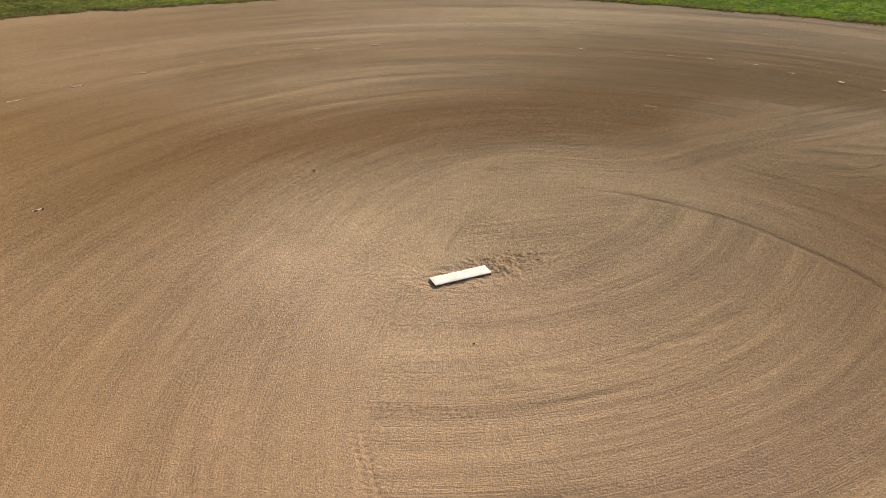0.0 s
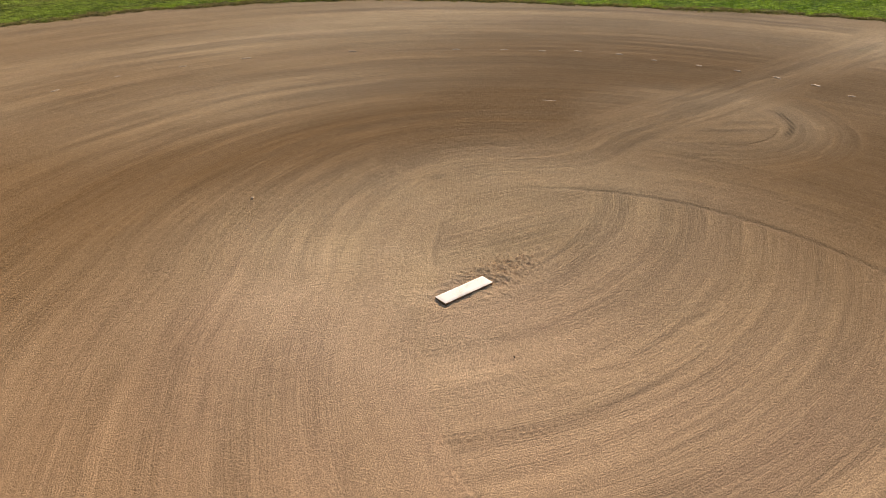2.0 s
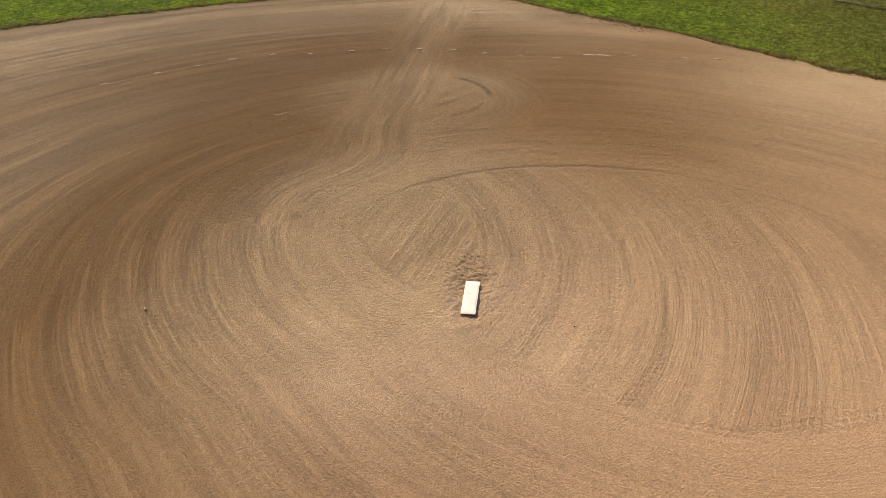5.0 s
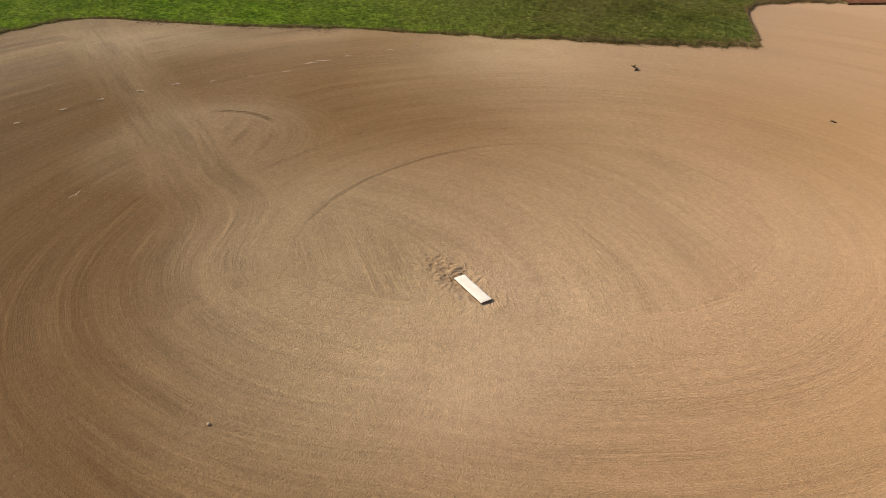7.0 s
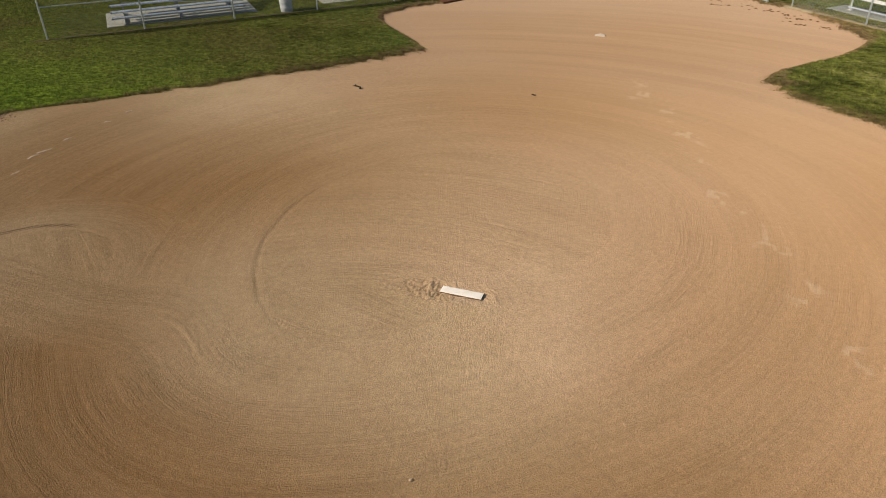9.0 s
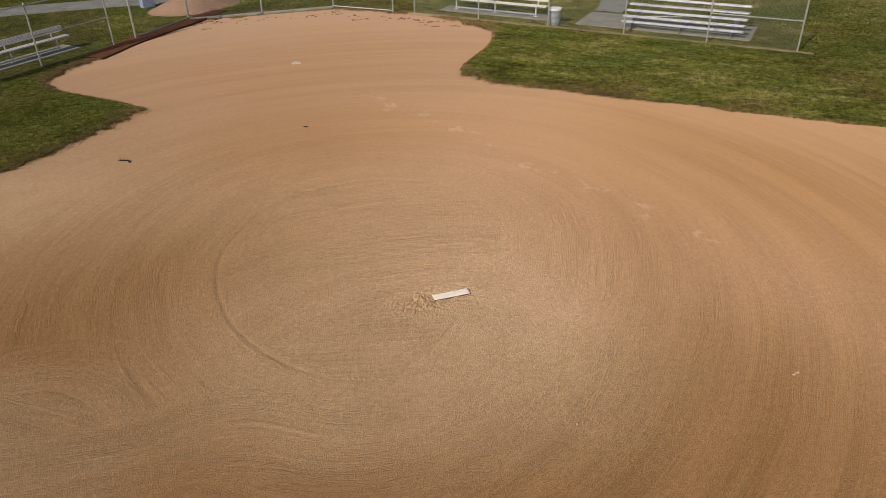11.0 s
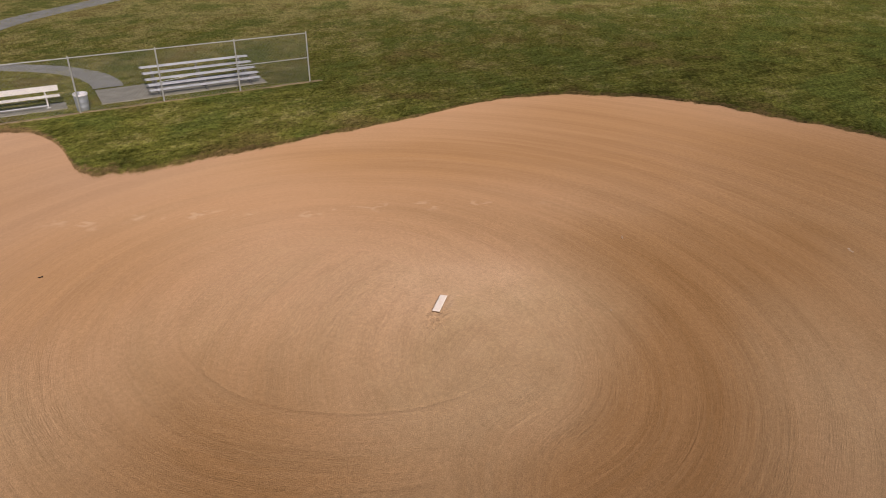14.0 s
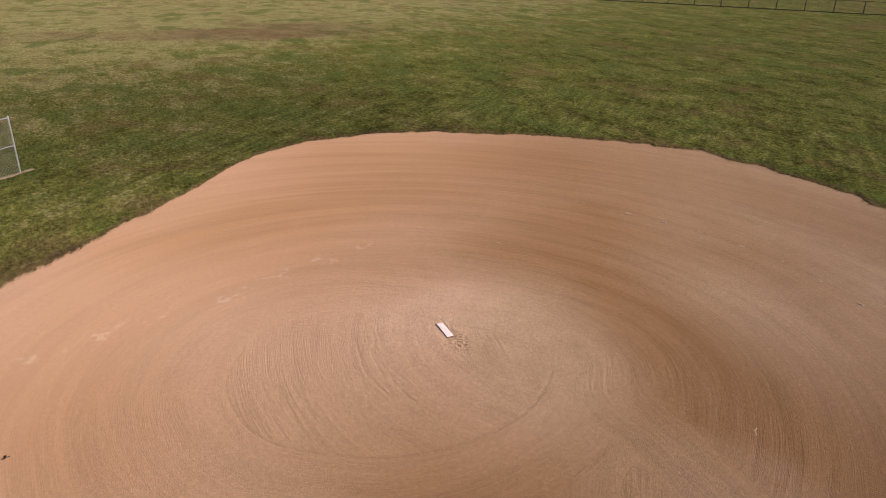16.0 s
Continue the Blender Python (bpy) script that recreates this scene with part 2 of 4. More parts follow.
def make_rubber():
    p = Paint("white_rubber", roughness=0.75, specular=0.1)
    p.shader.inputs["Diffuse Roughness"].default_value = 0.35
    n, g = p.noise(11.0, 4, 0.6), p.noise(70.0, 3, 0.6)
    face = p.blend((0.83, 0.74, 0.58), (0.96, 0.89, 0.77), (n * 0.6 + g * 0.4).ramp(0.30, 0.55))
    # dark brown below the top face, on the sunken sides
    p.colour(p.blend((0.17, 0.11, 0.065), face, (p.z + (g - 0.5) * 0.008).ramp(0.008, 0.016)))
    p.bump(n + g * 0.6, 0.003, 0.8)
    return p.material


def plain(name, a, b, roughness, metal=0.0, scale=6.0, bump=0.002, specular=0.08):
    p = Paint(name, roughness=roughness, metal=metal, specular=specular)
    n, g = p.noise(scale, 4, 0.6), p.noise(scale * 9, 3, 0.6)
    p.colour(p.blend(a, b, (n * 0.6 + g * 0.4).ramp(0.32, 0.68)))
    p.rough((roughness - 0.1) + 0.2 * n)
    p.bump(n + g * 0.6, bump, 0.8)
    return p.material


DRY_A, DRY_B, DRY_RED = (0.545, 0.387, 0.216), (0.612, 0.446, 0.256), (0.632, 0.418, 0.260)
DAMP_A, DAMP_B = (0.312, 0.173, 0.068), (0.412, 0.244, 0.108)
TURF_GREEN_A, TURF_GREEN_B = (0.102, 0.188, 0.010), (0.240, 0.360, 0.025)
TURF_DARK, TURF_FRESH, TURF_RUST = (0.090, 0.103, 0.019), (0.155, 0.205, 0.042), (0.250, 0.190, 0.065)
TURF_OLIVE, TURF_STRAW, TURF_BARE, TURF_THATCH = (0.208, 0.222, 0.044), (0.430, 0.395, 0.145), (0.270, 0.165, 0.085), (0.230, 0.165, 0.070)
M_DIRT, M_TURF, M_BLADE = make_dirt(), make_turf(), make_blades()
M_SOIL = plain("far_infield_clay", (0.44, 0.22, 0.13), (0.52, 0.28, 0.17), 0.95, scale=0.4)
M_CLAY = plain("loose_clay", (0.34, 0.22, 0.14), (0.50, 0.34, 0.23), 0.95, scale=9.0, bump=0.01)
M_PLATE = plain("dusty_white_rubber", (0.58, 0.45, 0.31), (0.80, 0.70, 0.54), 0.7, scale=9.0, bump=0.003)
M_SCRAP = plain("trodden_chalk", (0.46, 0.31, 0.19), (0.62, 0.50, 0.37), 0.9, scale=20.0)
M_FARPOST = plain("dark_coated_steel", (0.05, 0.045, 0.035), (0.10, 0.085, 0.06), 0.6, scale=3.0)
M_EDGE = plain("root_soil", (0.15, 0.09, 0.05), (0.36, 0.24, 0.15), 0.95, scale=8.0, bump=0.008)
M_FRAME = plain("dull_galvanised_steel", (0.16, 0.17, 0.17), (0.26, 0.27, 0.27), 0.55, metal=0.4, specular=0.3, scale=5.0)
M_STRIP = plain("worn_dry_soil", (0.24, 0.19, 0.10), (0.42, 0.33, 0.20), 0.95, scale=5.0, bump=0.01)
# fence shade as a colour, for the first-base strip
M_STRIP_SHADE = plain("fence_shade", (0.060, 0.055, 0.022), (0.125, 0.105, 0.045), 0.95, scale=5.0, bump=0.012)
M_DEAD = plain("dead_grass", (0.16, 0.085, 0.04), (0.28, 0.16, 0.08), 0.95, scale=14.0, bump=0.006)
M_CLOD = plain("crumbled_clay", (0.27, 0.175, 0.10), (0.46, 0.33, 0.20), 0.95, scale=14.0, bump=0.006)
M_CHALK = plain("chalk_lime", (0.38, 0.27, 0.17), (0.60, 0.48, 0.35), 0.9, scale=14.0)
M_RUBBER = make_rubber()
M_STEEL = plain("galvanised_steel", (0.42, 0.45, 0.42), (0.60, 0.63, 0.59), 0.45, metal=0.6, specular=0.4, scale=7.0)
M_WIRE = plain("galvanised_wire", (0.38, 0.42, 0.37), (0.54, 0.58, 0.52), 0.5, metal=0.3, specular=0.4, scale=4.0)
# darker copy of the wire: the unlit side's shade put into its colour
M_SHADEDWIRE = plain("shaded_wire", (0.10, 0.105, 0.10), (0.20, 0.205, 0.20), 0.7, metal=0.2, specular=0.2, scale=4.0)
# red soil with the fence's shade in its colour
M_SHADED_SOIL = plain("shaded_red_soil", (0.10, 0.042, 0.022), (0.21, 0.095, 0.050), 0.95, scale=7.0, bump=0.012)
M_ALU = plain("brushed_aluminium", (0.48, 0.52, 0.56), (0.64, 0.68, 0.72), 0.40, metal=0.35, specular=0.4, scale=3.0)
M_BENCH = plain("white_painted_plank", (0.66, 0.66, 0.62), (0.82, 0.82, 0.78), 0.5, scale=3.0)
M_CONCRETE = plain("concrete_slab", (0.28, 0.280, 0.230), (0.40, 0.395, 0.325), 0.9, scale=2.2, bump=0.004)
M_ASPHALT = plain("grey_path_asphalt", (0.235, 0.245, 0.225), (0.35, 0.365, 0.335), 0.9, scale=1.5, bump=0.004)
M_CAN = plain("galvanised_can", (0.30, 0.35, 0.39), (0.46, 0.52, 0.56), 0.45, metal=0.35, specular=0.4, scale=5.0)
M_CANWHITE = plain("pale_grey_can", (0.40, 0.41, 0.41), (0.56, 0.57, 0.57), 0.5, scale=5.0)
M_BAG = plain("pale_liner_bag", (0.70, 0.72, 0.74), (0.85, 0.86, 0.88), 0.4, scale=12.0)
M_CRATE = plain("pale_blue_plastic", (0.24, 0.32, 0.48), (0.36, 0.44, 0.58), 0.5, scale=4.0)
M_DARK = plain("dark_twig", (0.025, 0.02, 0.015), (0.06, 0.045, 0.03), 0.9, scale=20.0)
M_POST = plain("weathered_pale_post", (0.50, 0.50, 0.44), (0.64, 0.63, 0.57), 0.8, scale=5.0)


# ---- mesh helpers ----
def part(name, bm, material, parent, label=""):
    mesh = bpy.data.meshes.new(name)
    bm.to_mesh(mesh)
    bm.free()
    mesh.materials.append(material)
    ob = new(name, mesh)
    ob.parent = parent
    if label:
        ob["label"] = label
    return ob


def share(name, mesh, parent, m):
    ob = new(name, mesh)
    ob.parent = parent
    ob.matrix_local = m
    return ob


def smooth(ob):
    ob.data.polygons.foreach_set("use_smooth", [True] * len(ob.data.polygons))
    return ob


def add_box(bm, centre, size, turn=None, bevel=0.0):
    made = bmesh.ops.create_cube(bm, size=1.0)
    verts = made["verts"]
    bmesh.ops.scale(bm, verts=verts, vec=size)
    if bevel:
        edges = list({e for v in verts for e in v.link_edges})
        made = bmesh.ops.bevel(bm, geom=edges, offset=bevel, segments=2, profile=0.5, affect="EDGES")
        verts = list({v for f in made["faces"] for v in f.verts} | {v for v in verts if v.is_valid})
    if turn is not None:
        bmesh.ops.transform(bm, matrix=turn, verts=verts)
    bmesh.ops.translate(bm, verts=verts, vec=centre)
    return verts


def add_tube(bm, a, b, radius, sides=10, radius_b=None):
    a, b = Vector(a), Vector(b)
    way = b - a
    m = Matrix.Translation((a + b) / 2) @ way.to_track_quat("Z", "Y").to_matrix().to_4x4()
    bmesh.ops.create_cone(bm, cap_ends=True, segments=sides, radius1=radius,
                          radius2=radius if radius_b is None else radius_b, depth=way.length, matrix=m)


def mesh_from(name, verts, faces, material):
    mesh = bpy.data.meshes.new(name)
    mesh.from_pydata(verts, [], faces)
    mesh.materials.append(material)
    mesh.update()
    return mesh


def empty(name, m=None):
    ob = new(name)
    ob.empty_display_size = 0.2
    if m is not None:
        ob.matrix_world = m
    return ob


# ---- the field's outline: dirt edge round the middle of the infield ----
MID = (0.0, -8.0)
EDGE = [(5.1, -11.4), (6.2, -9.9), (8.1, -7.85), (10.1, -5.9), (12.3, -3.7), (14.3, -1.2), (15.9, 0.4), (17.2, 1.4), (17.9, 2.6),
        (17.3, 3.6), (16.6, 5.2), (15.2, 6.9), (13.9, 8.7), (12.5, 10.4), (10.9, 12.6), (9.0, 14.4), (6.4, 15.9), (3.2, 16.7), (0.0, 17.0),
        (-3.6, 17.0), (-6.4, 16.6), (-9.3, 15.8), (-11.7, 13.5), (-13.6, 10.7), (-15.2, 7.6), (-16.1, 5.4), (-16.4, 3.3), (-16.2, 1.3),
        (-15.0, -1.1), (-13.8, -2.6), (-12.6, -3.2), (-10.7, -4.8), (-8.9, -6.4), (-7.2, -8.0), (-5.9, -9.2), (-4.6, -10.3), (-4.15, -11.2),
        (-4.25, -11.9), (-5.0, -12.8), (-6.3, -14.3), (-6.9, -15.8), (-6.4, -17.6), (-5.2, -19.5), (-4.3, -20.2), (-2.2, -21.9), (0.8, -21.9),
        (3.7, -21.9), (5.5, -19.4)]
EDGE_HOME = [(6.4, -17.6), (7.5, -16.3), (8.2, -14.9), (7.5, -13.8), (6.7, -13.0), (5.9, -12.3)]


def edge_radius(count):
    """Radius of the dirt edge about MID at even angles."""
    pts = np.array(EDGE + EDGE_HOME) - np.array(MID)
    # resample the closed outline finely, then read radius by angle
    closed = np.vstack([pts, pts[:1]])
    dense = np.concatenate([np.linspace(a, b, 24, endpoint=False) for a, b in zip(closed[:-1], closed[1:])])
    ang, rad = np.arctan2(dense[:, 1], dense[:, 0]), np.hypot(dense[:, 0], dense[:, 1])
    order = np.argsort(ang)
    ang, rad = ang[order], rad[order]
    at = -np.pi + 2 * np.pi * (np.arange(count) + 0.5) / count
    r = np.interp(at, ang, rad, period=2 * np.pi)
    k = np.hanning(15)[1:-1]
    k /= k.sum()
    wide = np.concatenate([r[-6:], r, r[:6]])
    return at, np.convolve(wide, k, "valid")


def ripple(points, scale, seed=0.0):
    return np.array([noise.noise(Vector((x * scale, y * scale, seed))) for x, y in points])


COUNT = 1440
ANG, RAD = edge_radius(COUNT)
rim = np.stack([MID[0] + RAD * np.cos(ANG), MID[1] + RAD * np.sin(ANG)], 1)
RAD = RAD + 0.22 * ripple(rim, 0.7, 1.0) + 0.20 * ripple(rim, 2.5, 2.0) + 0.18 * ripple(rim, 7.0, 3.0)


def inside_dirt(x, y):
    """How far a place lies inside the dirt edge (negative outside), roughly, in metres."""
    dx, dy = np.asarray(x) - MID[0], np.asarray(y) - MID[1]
    return np.interp(np.arctan2(dy, dx), ANG, RAD, period=2 * np.pi) - np.hypot(dx, dy)


def build_ground():
    # one sheet from the turf lip to the horizon; its inner skirt dips under the dirt
    steps = [(-0.45, -0.07), (-0.10, -0.055), (-0.02, -0.015), (0.03, 0.030), (0.12, 0.042), (0.35, 0.045), (0.8, 0.045), (1.6, 0.045), (3.0, 0.045),
             (5.5, 0.045), (9.0, 0.045), (15.0, 0.045), (25.0, 0.045), (45.0, 0.045), (90.0, 0.05), (200.0, 0.0), (600.0, -1.0), (2400.0, -6.0)]
    verts, faces = [], []
    for off, z in steps:
        r = RAD + off
        xs, ys = MID[0] + r * np.cos(ANG), MID[1] + r * np.sin(ANG)
        lift = 0.012 * ripple(np.stack([xs, ys], 1), 1.7, 5.0) if 0 < off < 12 else np.zeros(COUNT)
        verts += [(float(a), float(b), float(z + c)) for a, b, c in zip(xs, ys, lift)]
    for i in range(len(steps) - 1):
        a, b = i * COUNT, (i + 1) * COUNT
        faces += [(a + j, b + j, b + (j + 1) % COUNT, a + (j + 1) % COUNT) for j in range(COUNT)]
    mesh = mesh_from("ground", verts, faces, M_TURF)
    lip = mesh.attributes.new("lip", "FLOAT", "POINT")
    lip.data.foreach_set("value", np.repeat([off for off, z in steps], COUNT).astype(np.float32))
    ob = new("ground", mesh)
    smooth(ob)
    return tagged(ob, "mown park grass, green to worn olive and straw", "grass", kind="structure")


TABLE = np.random.default_rng(77).random(4096)


def lattice(x, y, z):
    """Smooth value noise, 0 to 1, on arrays of places."""
    ix, iy, iz = np.floor(x).astype(np.int64), np.floor(y).astype(np.int64), np.floor(z).astype(np.int64)
    fx, fy, fz = x - ix, y - iy, z - iz
    fx, fy, fz = fx * fx * (3 - 2 * fx), fy * fy * (3 - 2 * fy), fz * fz * (3 - 2 * fz)

    def corner(a, b, c):
        return TABLE[((ix + a) * 7919 ^ (iy + b) * 104729 ^ (iz + c) * 1299709) & 4095]
    low = (corner(0, 0, 0) * (1 - fx) + corner(1, 0, 0) * fx) * (1 - fy) + (corner(0, 1, 0) * (1 - fx) + corner(1, 1, 0) * fx) * fy
    high = (corner(0, 0, 1) * (1 - fx) + corner(1, 0, 1) * fx) * (1 - fy) + (corner(0, 1, 1) * (1 - fx) + corner(1, 1, 1) * fx) * fy
    return low * (1 - fz) + high * fz


# the inner seam that the drag mat left round the rubber, and the lane in from the outfield
LOOP = [(1.75, 1.62), (2.35, 1.32), (3.0, 0.6), (3.45, -0.32), (3.6, -1.1), (3.63, -1.8), (3.5, -2.6), (3.1, -3.4), (2.5, -4.2), (1.75, -4.65), (0.5, -4.8), (-0.42, -4.5),
        (-1.09, -4.02), (-1.5, -3.35), (-1.68, -2.4), (-1.5, -1.55), (-1.05, -0.65), (-0.52, -0.05), (-0.06, 0.33), (0.14, 0.63), (0.45, 0.99), (0.99, 1.37)]
LOOP_HUB, FAN_HUB, TURN_HUB = (0.9, -1.6), (0.85, 2.85), (6.4, 1.6)


def smooth_loop(points, steps=12):
    p = np.array(points)
    t = (np.arange(steps) / steps)[:, None]
    out = []
    for i in range(len(p)):
        p0, p1, p2, p3 = p[i - 1], p[i], p[(i + 1) % len(p)], p[(i + 2) % len(p)]
        out.append(0.5 * (2 * p1 + (p2 - p0) * t + (2 * p0 - 5 * p1 + 4 * p2 - p3) * t * t + (3 * p1 - p0 - 3 * p2 + p3) * t ** 3))
    return np.concatenate(out)


def loop_distance(x, y):
    """Distance to the seam, negative inside, read from a table."""
    seam = smooth_loop(LOOP)
    gx, gy = np.arange(-30.0, 30.01, 0.12), np.arange(-30.0, 30.01, 0.12)
    far = np.full((len(gx), len(gy)), 1e9)
    a, b = seam, np.roll(seam, -1, 0)
    for p, q in zip(a[::2], a[2::2].tolist() + [a[0].tolist()]):
        d = np.array(q) - p
        k = np.clip(((gx[:, None] - p[0]) * d[0] + (gy[None] - p[1]) * d[1]) / (d @ d), 0, 1)
        far = np.minimum(far, (gx[:, None] - p[0] - k * d[0]) ** 2 + (gy[None] - p[1] - k * d[1]) ** 2)
    rel = seam - np.array(LOOP_HUB)
    ang, rad = np.arctan2(rel[:, 1], rel[:, 0]), np.hypot(rel[:, 0], rel[:, 1])
    order = np.argsort(ang)
    mx, my = gx[:, None] - LOOP_HUB[0], gy[None] - LOOP_HUB[1]
    inside = np.hypot(mx, my) < np.interp(np.arctan2(my, mx), ang[order], rad[order], period=2 * np.pi)
    table = np.sqrt(far) * np.where(inside, -1, 1)
    fx, fy = np.clip((x + 30) / 0.12, 0, len(gx) - 1.001), np.clip((y + 30) / 0.12, 0, len(gy) - 1.001)
    ix, iy = fx.astype(int), fy.astype(int)
    fx, fy = fx - ix, fy - iy
    return (table[ix, iy] * (1 - fx) + table[ix + 1, iy] * fx) * (1 - fy) + (table[ix, iy + 1] * (1 - fx) + table[ix + 1, iy + 1] * fx) * fy


def step(v, low, high):
    t = np.clip((v - low) / (high - low), 0, 1)
    return t * t * (3 - 2 * t)


def drag_lines(x, y):
    """For every place: across and along the drag lines, how hard they bit, and the seams."""
    def away(c):
        return np.hypot(x - c[0], y - c[1])

    wob = lattice(x * 0.9, y * 0.9, 0 * x + 3) - 0.5
    jag = wob * 0.25 + (lattice(x * 5, y * 5, 0 * x + 4) - 0.5) * 0.10
    out = loop_distance(x, y)
    lane_y = np.interp(x, [1.0, 2.6, 4.2, 6.8, 9.0, 11.4, 16.8], [2.3, 2.3, 2.15, 1.97, 1.98, 2.02, 2.2])
    bend = step(x, 2.2, 5.0)
    lane_v = bend * (y - lane_y) + (1 - bend) * (out - 1.15)          # swings into the round of the loop
    lane = (np.abs(lane_v) + jag * 0.6 < 0.72) & (x + jag * 4 > 1.7) & (y > 0.5)
    turn_r = away(TURN_HUB)
    turn = (turn_r + jag * 0.5 < 2.45) & (out + jag > 1.75) & (lane_v < -0.7) & (x > 4.6)
    pad = turn & (turn_r < 1.25)
    inner = out < 0
    fan_r = away(FAN_HUB)
    lens = inner & (fan_r + jag * 0.15 < 2.83)

    def round_hub(c, big):
        d = np.maximum(away(c), 0.05)
        return (x - c[0]) / d * big, (y - c[1]) / d * big

    u = np.where(out > 3.0, 0.45 * out + 0.55 * (away((0.6, -0.8)) - 0.9), out)
    u = out + (u - out) * step(out, 2.5, 5.0)
    ca, sa = round_hub(LOOP_HUB, 6.0)
    seed, bite = np.zeros_like(x), np.full_like(x, 0.85)
    bite *= 1 - 0.55 * np.exp(-((out - 0.45) / 0.4) ** 2)
    fa, fs = round_hub(FAN_HUB, 4.6)
    ta, ts = round_hub(TURN_HUB, 2.0)
    for mask, mu, ma, ms, k, hard in ((lane, lane_v, x, 0 * x, 11.0, 0.85), (turn, turn_r, ta, ts, 23.0, 0.7), (pad, x * 0.6 + y * 0.8, x * 0.8 - y * 0.6, 0 * x, 31.0, 0.9),
                                      (inner, fan_r, fa, fs, 41.0, 0.9), (lens, x * 0.2 + y * 0.98, x * 0.98 - y * 0.2, 0 * x, 57.0, 0.9)):
        u, ca, sa = np.where(mask, mu, u), np.where(mask, ma, ca), np.where(mask, ms, sa)
        seed, bite = np.where(mask, k, seed), np.where(mask, hard, bite)
    bite *= 0.70 + 0.6 * lattice(x * 0.8, y * 0.8, 0 * x + 6)
    bite *= 0.30 + 0.70 * step(x * 0.7 + y * 0.7, -7.5, -1.0)                 # raked smooth towards home
    bite *= 1 - 0.8 * step(np.hypot(x - 0.6, y + 0.8), 7.0, 10.5) * step(-y - 0.5 * x, -2.0, 3.0)
    fade = step(np.abs(np.abs(lane_v) + jag * 0.6 - 0.72), 0.0, 0.16) * step(np.abs(out), 0.0, 0.07)
    fade = np.where((x > 3.2) & (out > 0.3), fade, step(np.abs(out), 0.0, 0.05)) * np.where((x > 4) & (lane_v < 0), step(np.abs(turn_r - 2.45 + jag * 0.5), 0.0, 0.14), 1)
    fade *= np.where((np.abs(lane_v) < 0.8) & (y > 0.4), step(np.abs(x + jag * 4 - 1.7), 0.0, 0.10), 1) * np.where(inner, step(np.abs(fan_r + jag * 0.15 - 2.83), 0.0, 0.05), 1)
    strong = 0.35 + 0.65 * np.clip(lattice(x * 0.6, y * 0.6, 0 * x + 8) * 2.4 - 0.5, 0, 1)
    seam_in = np.exp(-((out + jag * 0.06) / 0.045) ** 2) * np.where((x < 0.3) & (y < 0.6), 0.35, 1.0) * strong
    seam_lens = np.exp(-((fan_r + jag * 0.15 - 2.83) / 0.03) ** 2) * inner * 0.3
    tyre = np.exp(-((away((6.6, 1.6)) - 1.36) / 0.055) ** 4) * step(x, 6.6, 6.9) * step(-y, -1.15, -0.8)
    berm = np.exp(-((out - 0.10 + jag * 0.06) / 0.06) ** 2) * strong - 0.4 * np.exp(-((out - 0.62 + jag * 0.2) / 0.03) ** 2) * strong * step(x, 1.5, 2.4)
    ridge = berm * 0.7
    return u + seed, ca, sa + seed * 3, bite * fade, seam_in + seam_lens, tyre, ridge, lane_v, turn_r, fan_r, inner


def drag_relief(x, y, lines):
    """Furrows, seams and crumbs, in metres."""
    u, ca, sa, bite, seam, tyre, ridge, lane_v, turn_r, fan_r, inner = lines
    u = u + (lattice(x * 0.9, y * 0.9, 0 * x + 9) - 0.5) * 0.06
    fine = lattice(u * 17, ca * 1.3 + 40, sa * 1.3)
    mid = lattice(u * 7, ca * 0.35 + 11, sa * 0.35)
    bunch = 0.40 + 1.0 * np.clip(lattice(u * 3.4, ca * 0.25 + 5, sa * 0.25) * 2.4 - 0.7, 0, 1)
    crumb = lattice(x * 30, y * 30, 0 * x + 1) * 0.6 + lattice(x * 61, y * 61, 0 * x + 2) * 0.5
    torn = inner * np.exp(-((fan_r - 4.62) / 0.13) ** 2) * step(x, -1.2, -0.4) * step(-x, -2.6, -1.6)
    torn = torn * np.clip(lattice(u * 12, ca * 5, sa * 5 + 7) * 2 - 0.8, 0, 1)
    prints = np.zeros_like(x)
    for (ax, ay), (bx, by) in (((-1.50, -1.42), (-0.75, -1.88)), ((-1.62, -1.66), (-1.72, -2.45)), ((1.55, 1.63), (2.25, 1.37)), ((-1.62, -2.6), (-1.3, -3.6))):
        long = math.hypot(bx - ax, by - ay)
        wx, wy = (bx - ax) / long, (by - ay) / long
        t, v = (x - ax) * wx + (y - ay) * wy, (y - ay) * wx - (x - ax) * wy
        row = np.where(v > 0, 0.5, 0.0)
        cell = np.exp(-(((np.abs(v) - 0.032) / 0.018) ** 2)) * np.clip(np.cos((t / 0.075 + row) * 2 * np.pi) * 1.6, 0, 1)
        prints += cell * ((t > 0) & (t < long))
    return ((fine - 0.5) * 0.0065 * bunch + (mid - 0.5) * 0.0035) * bite + (crumb - 0.5) * 0.0045 - seam * 0.0045 + ridge * 0.0015 + torn * 0.012 - prints * 0.009


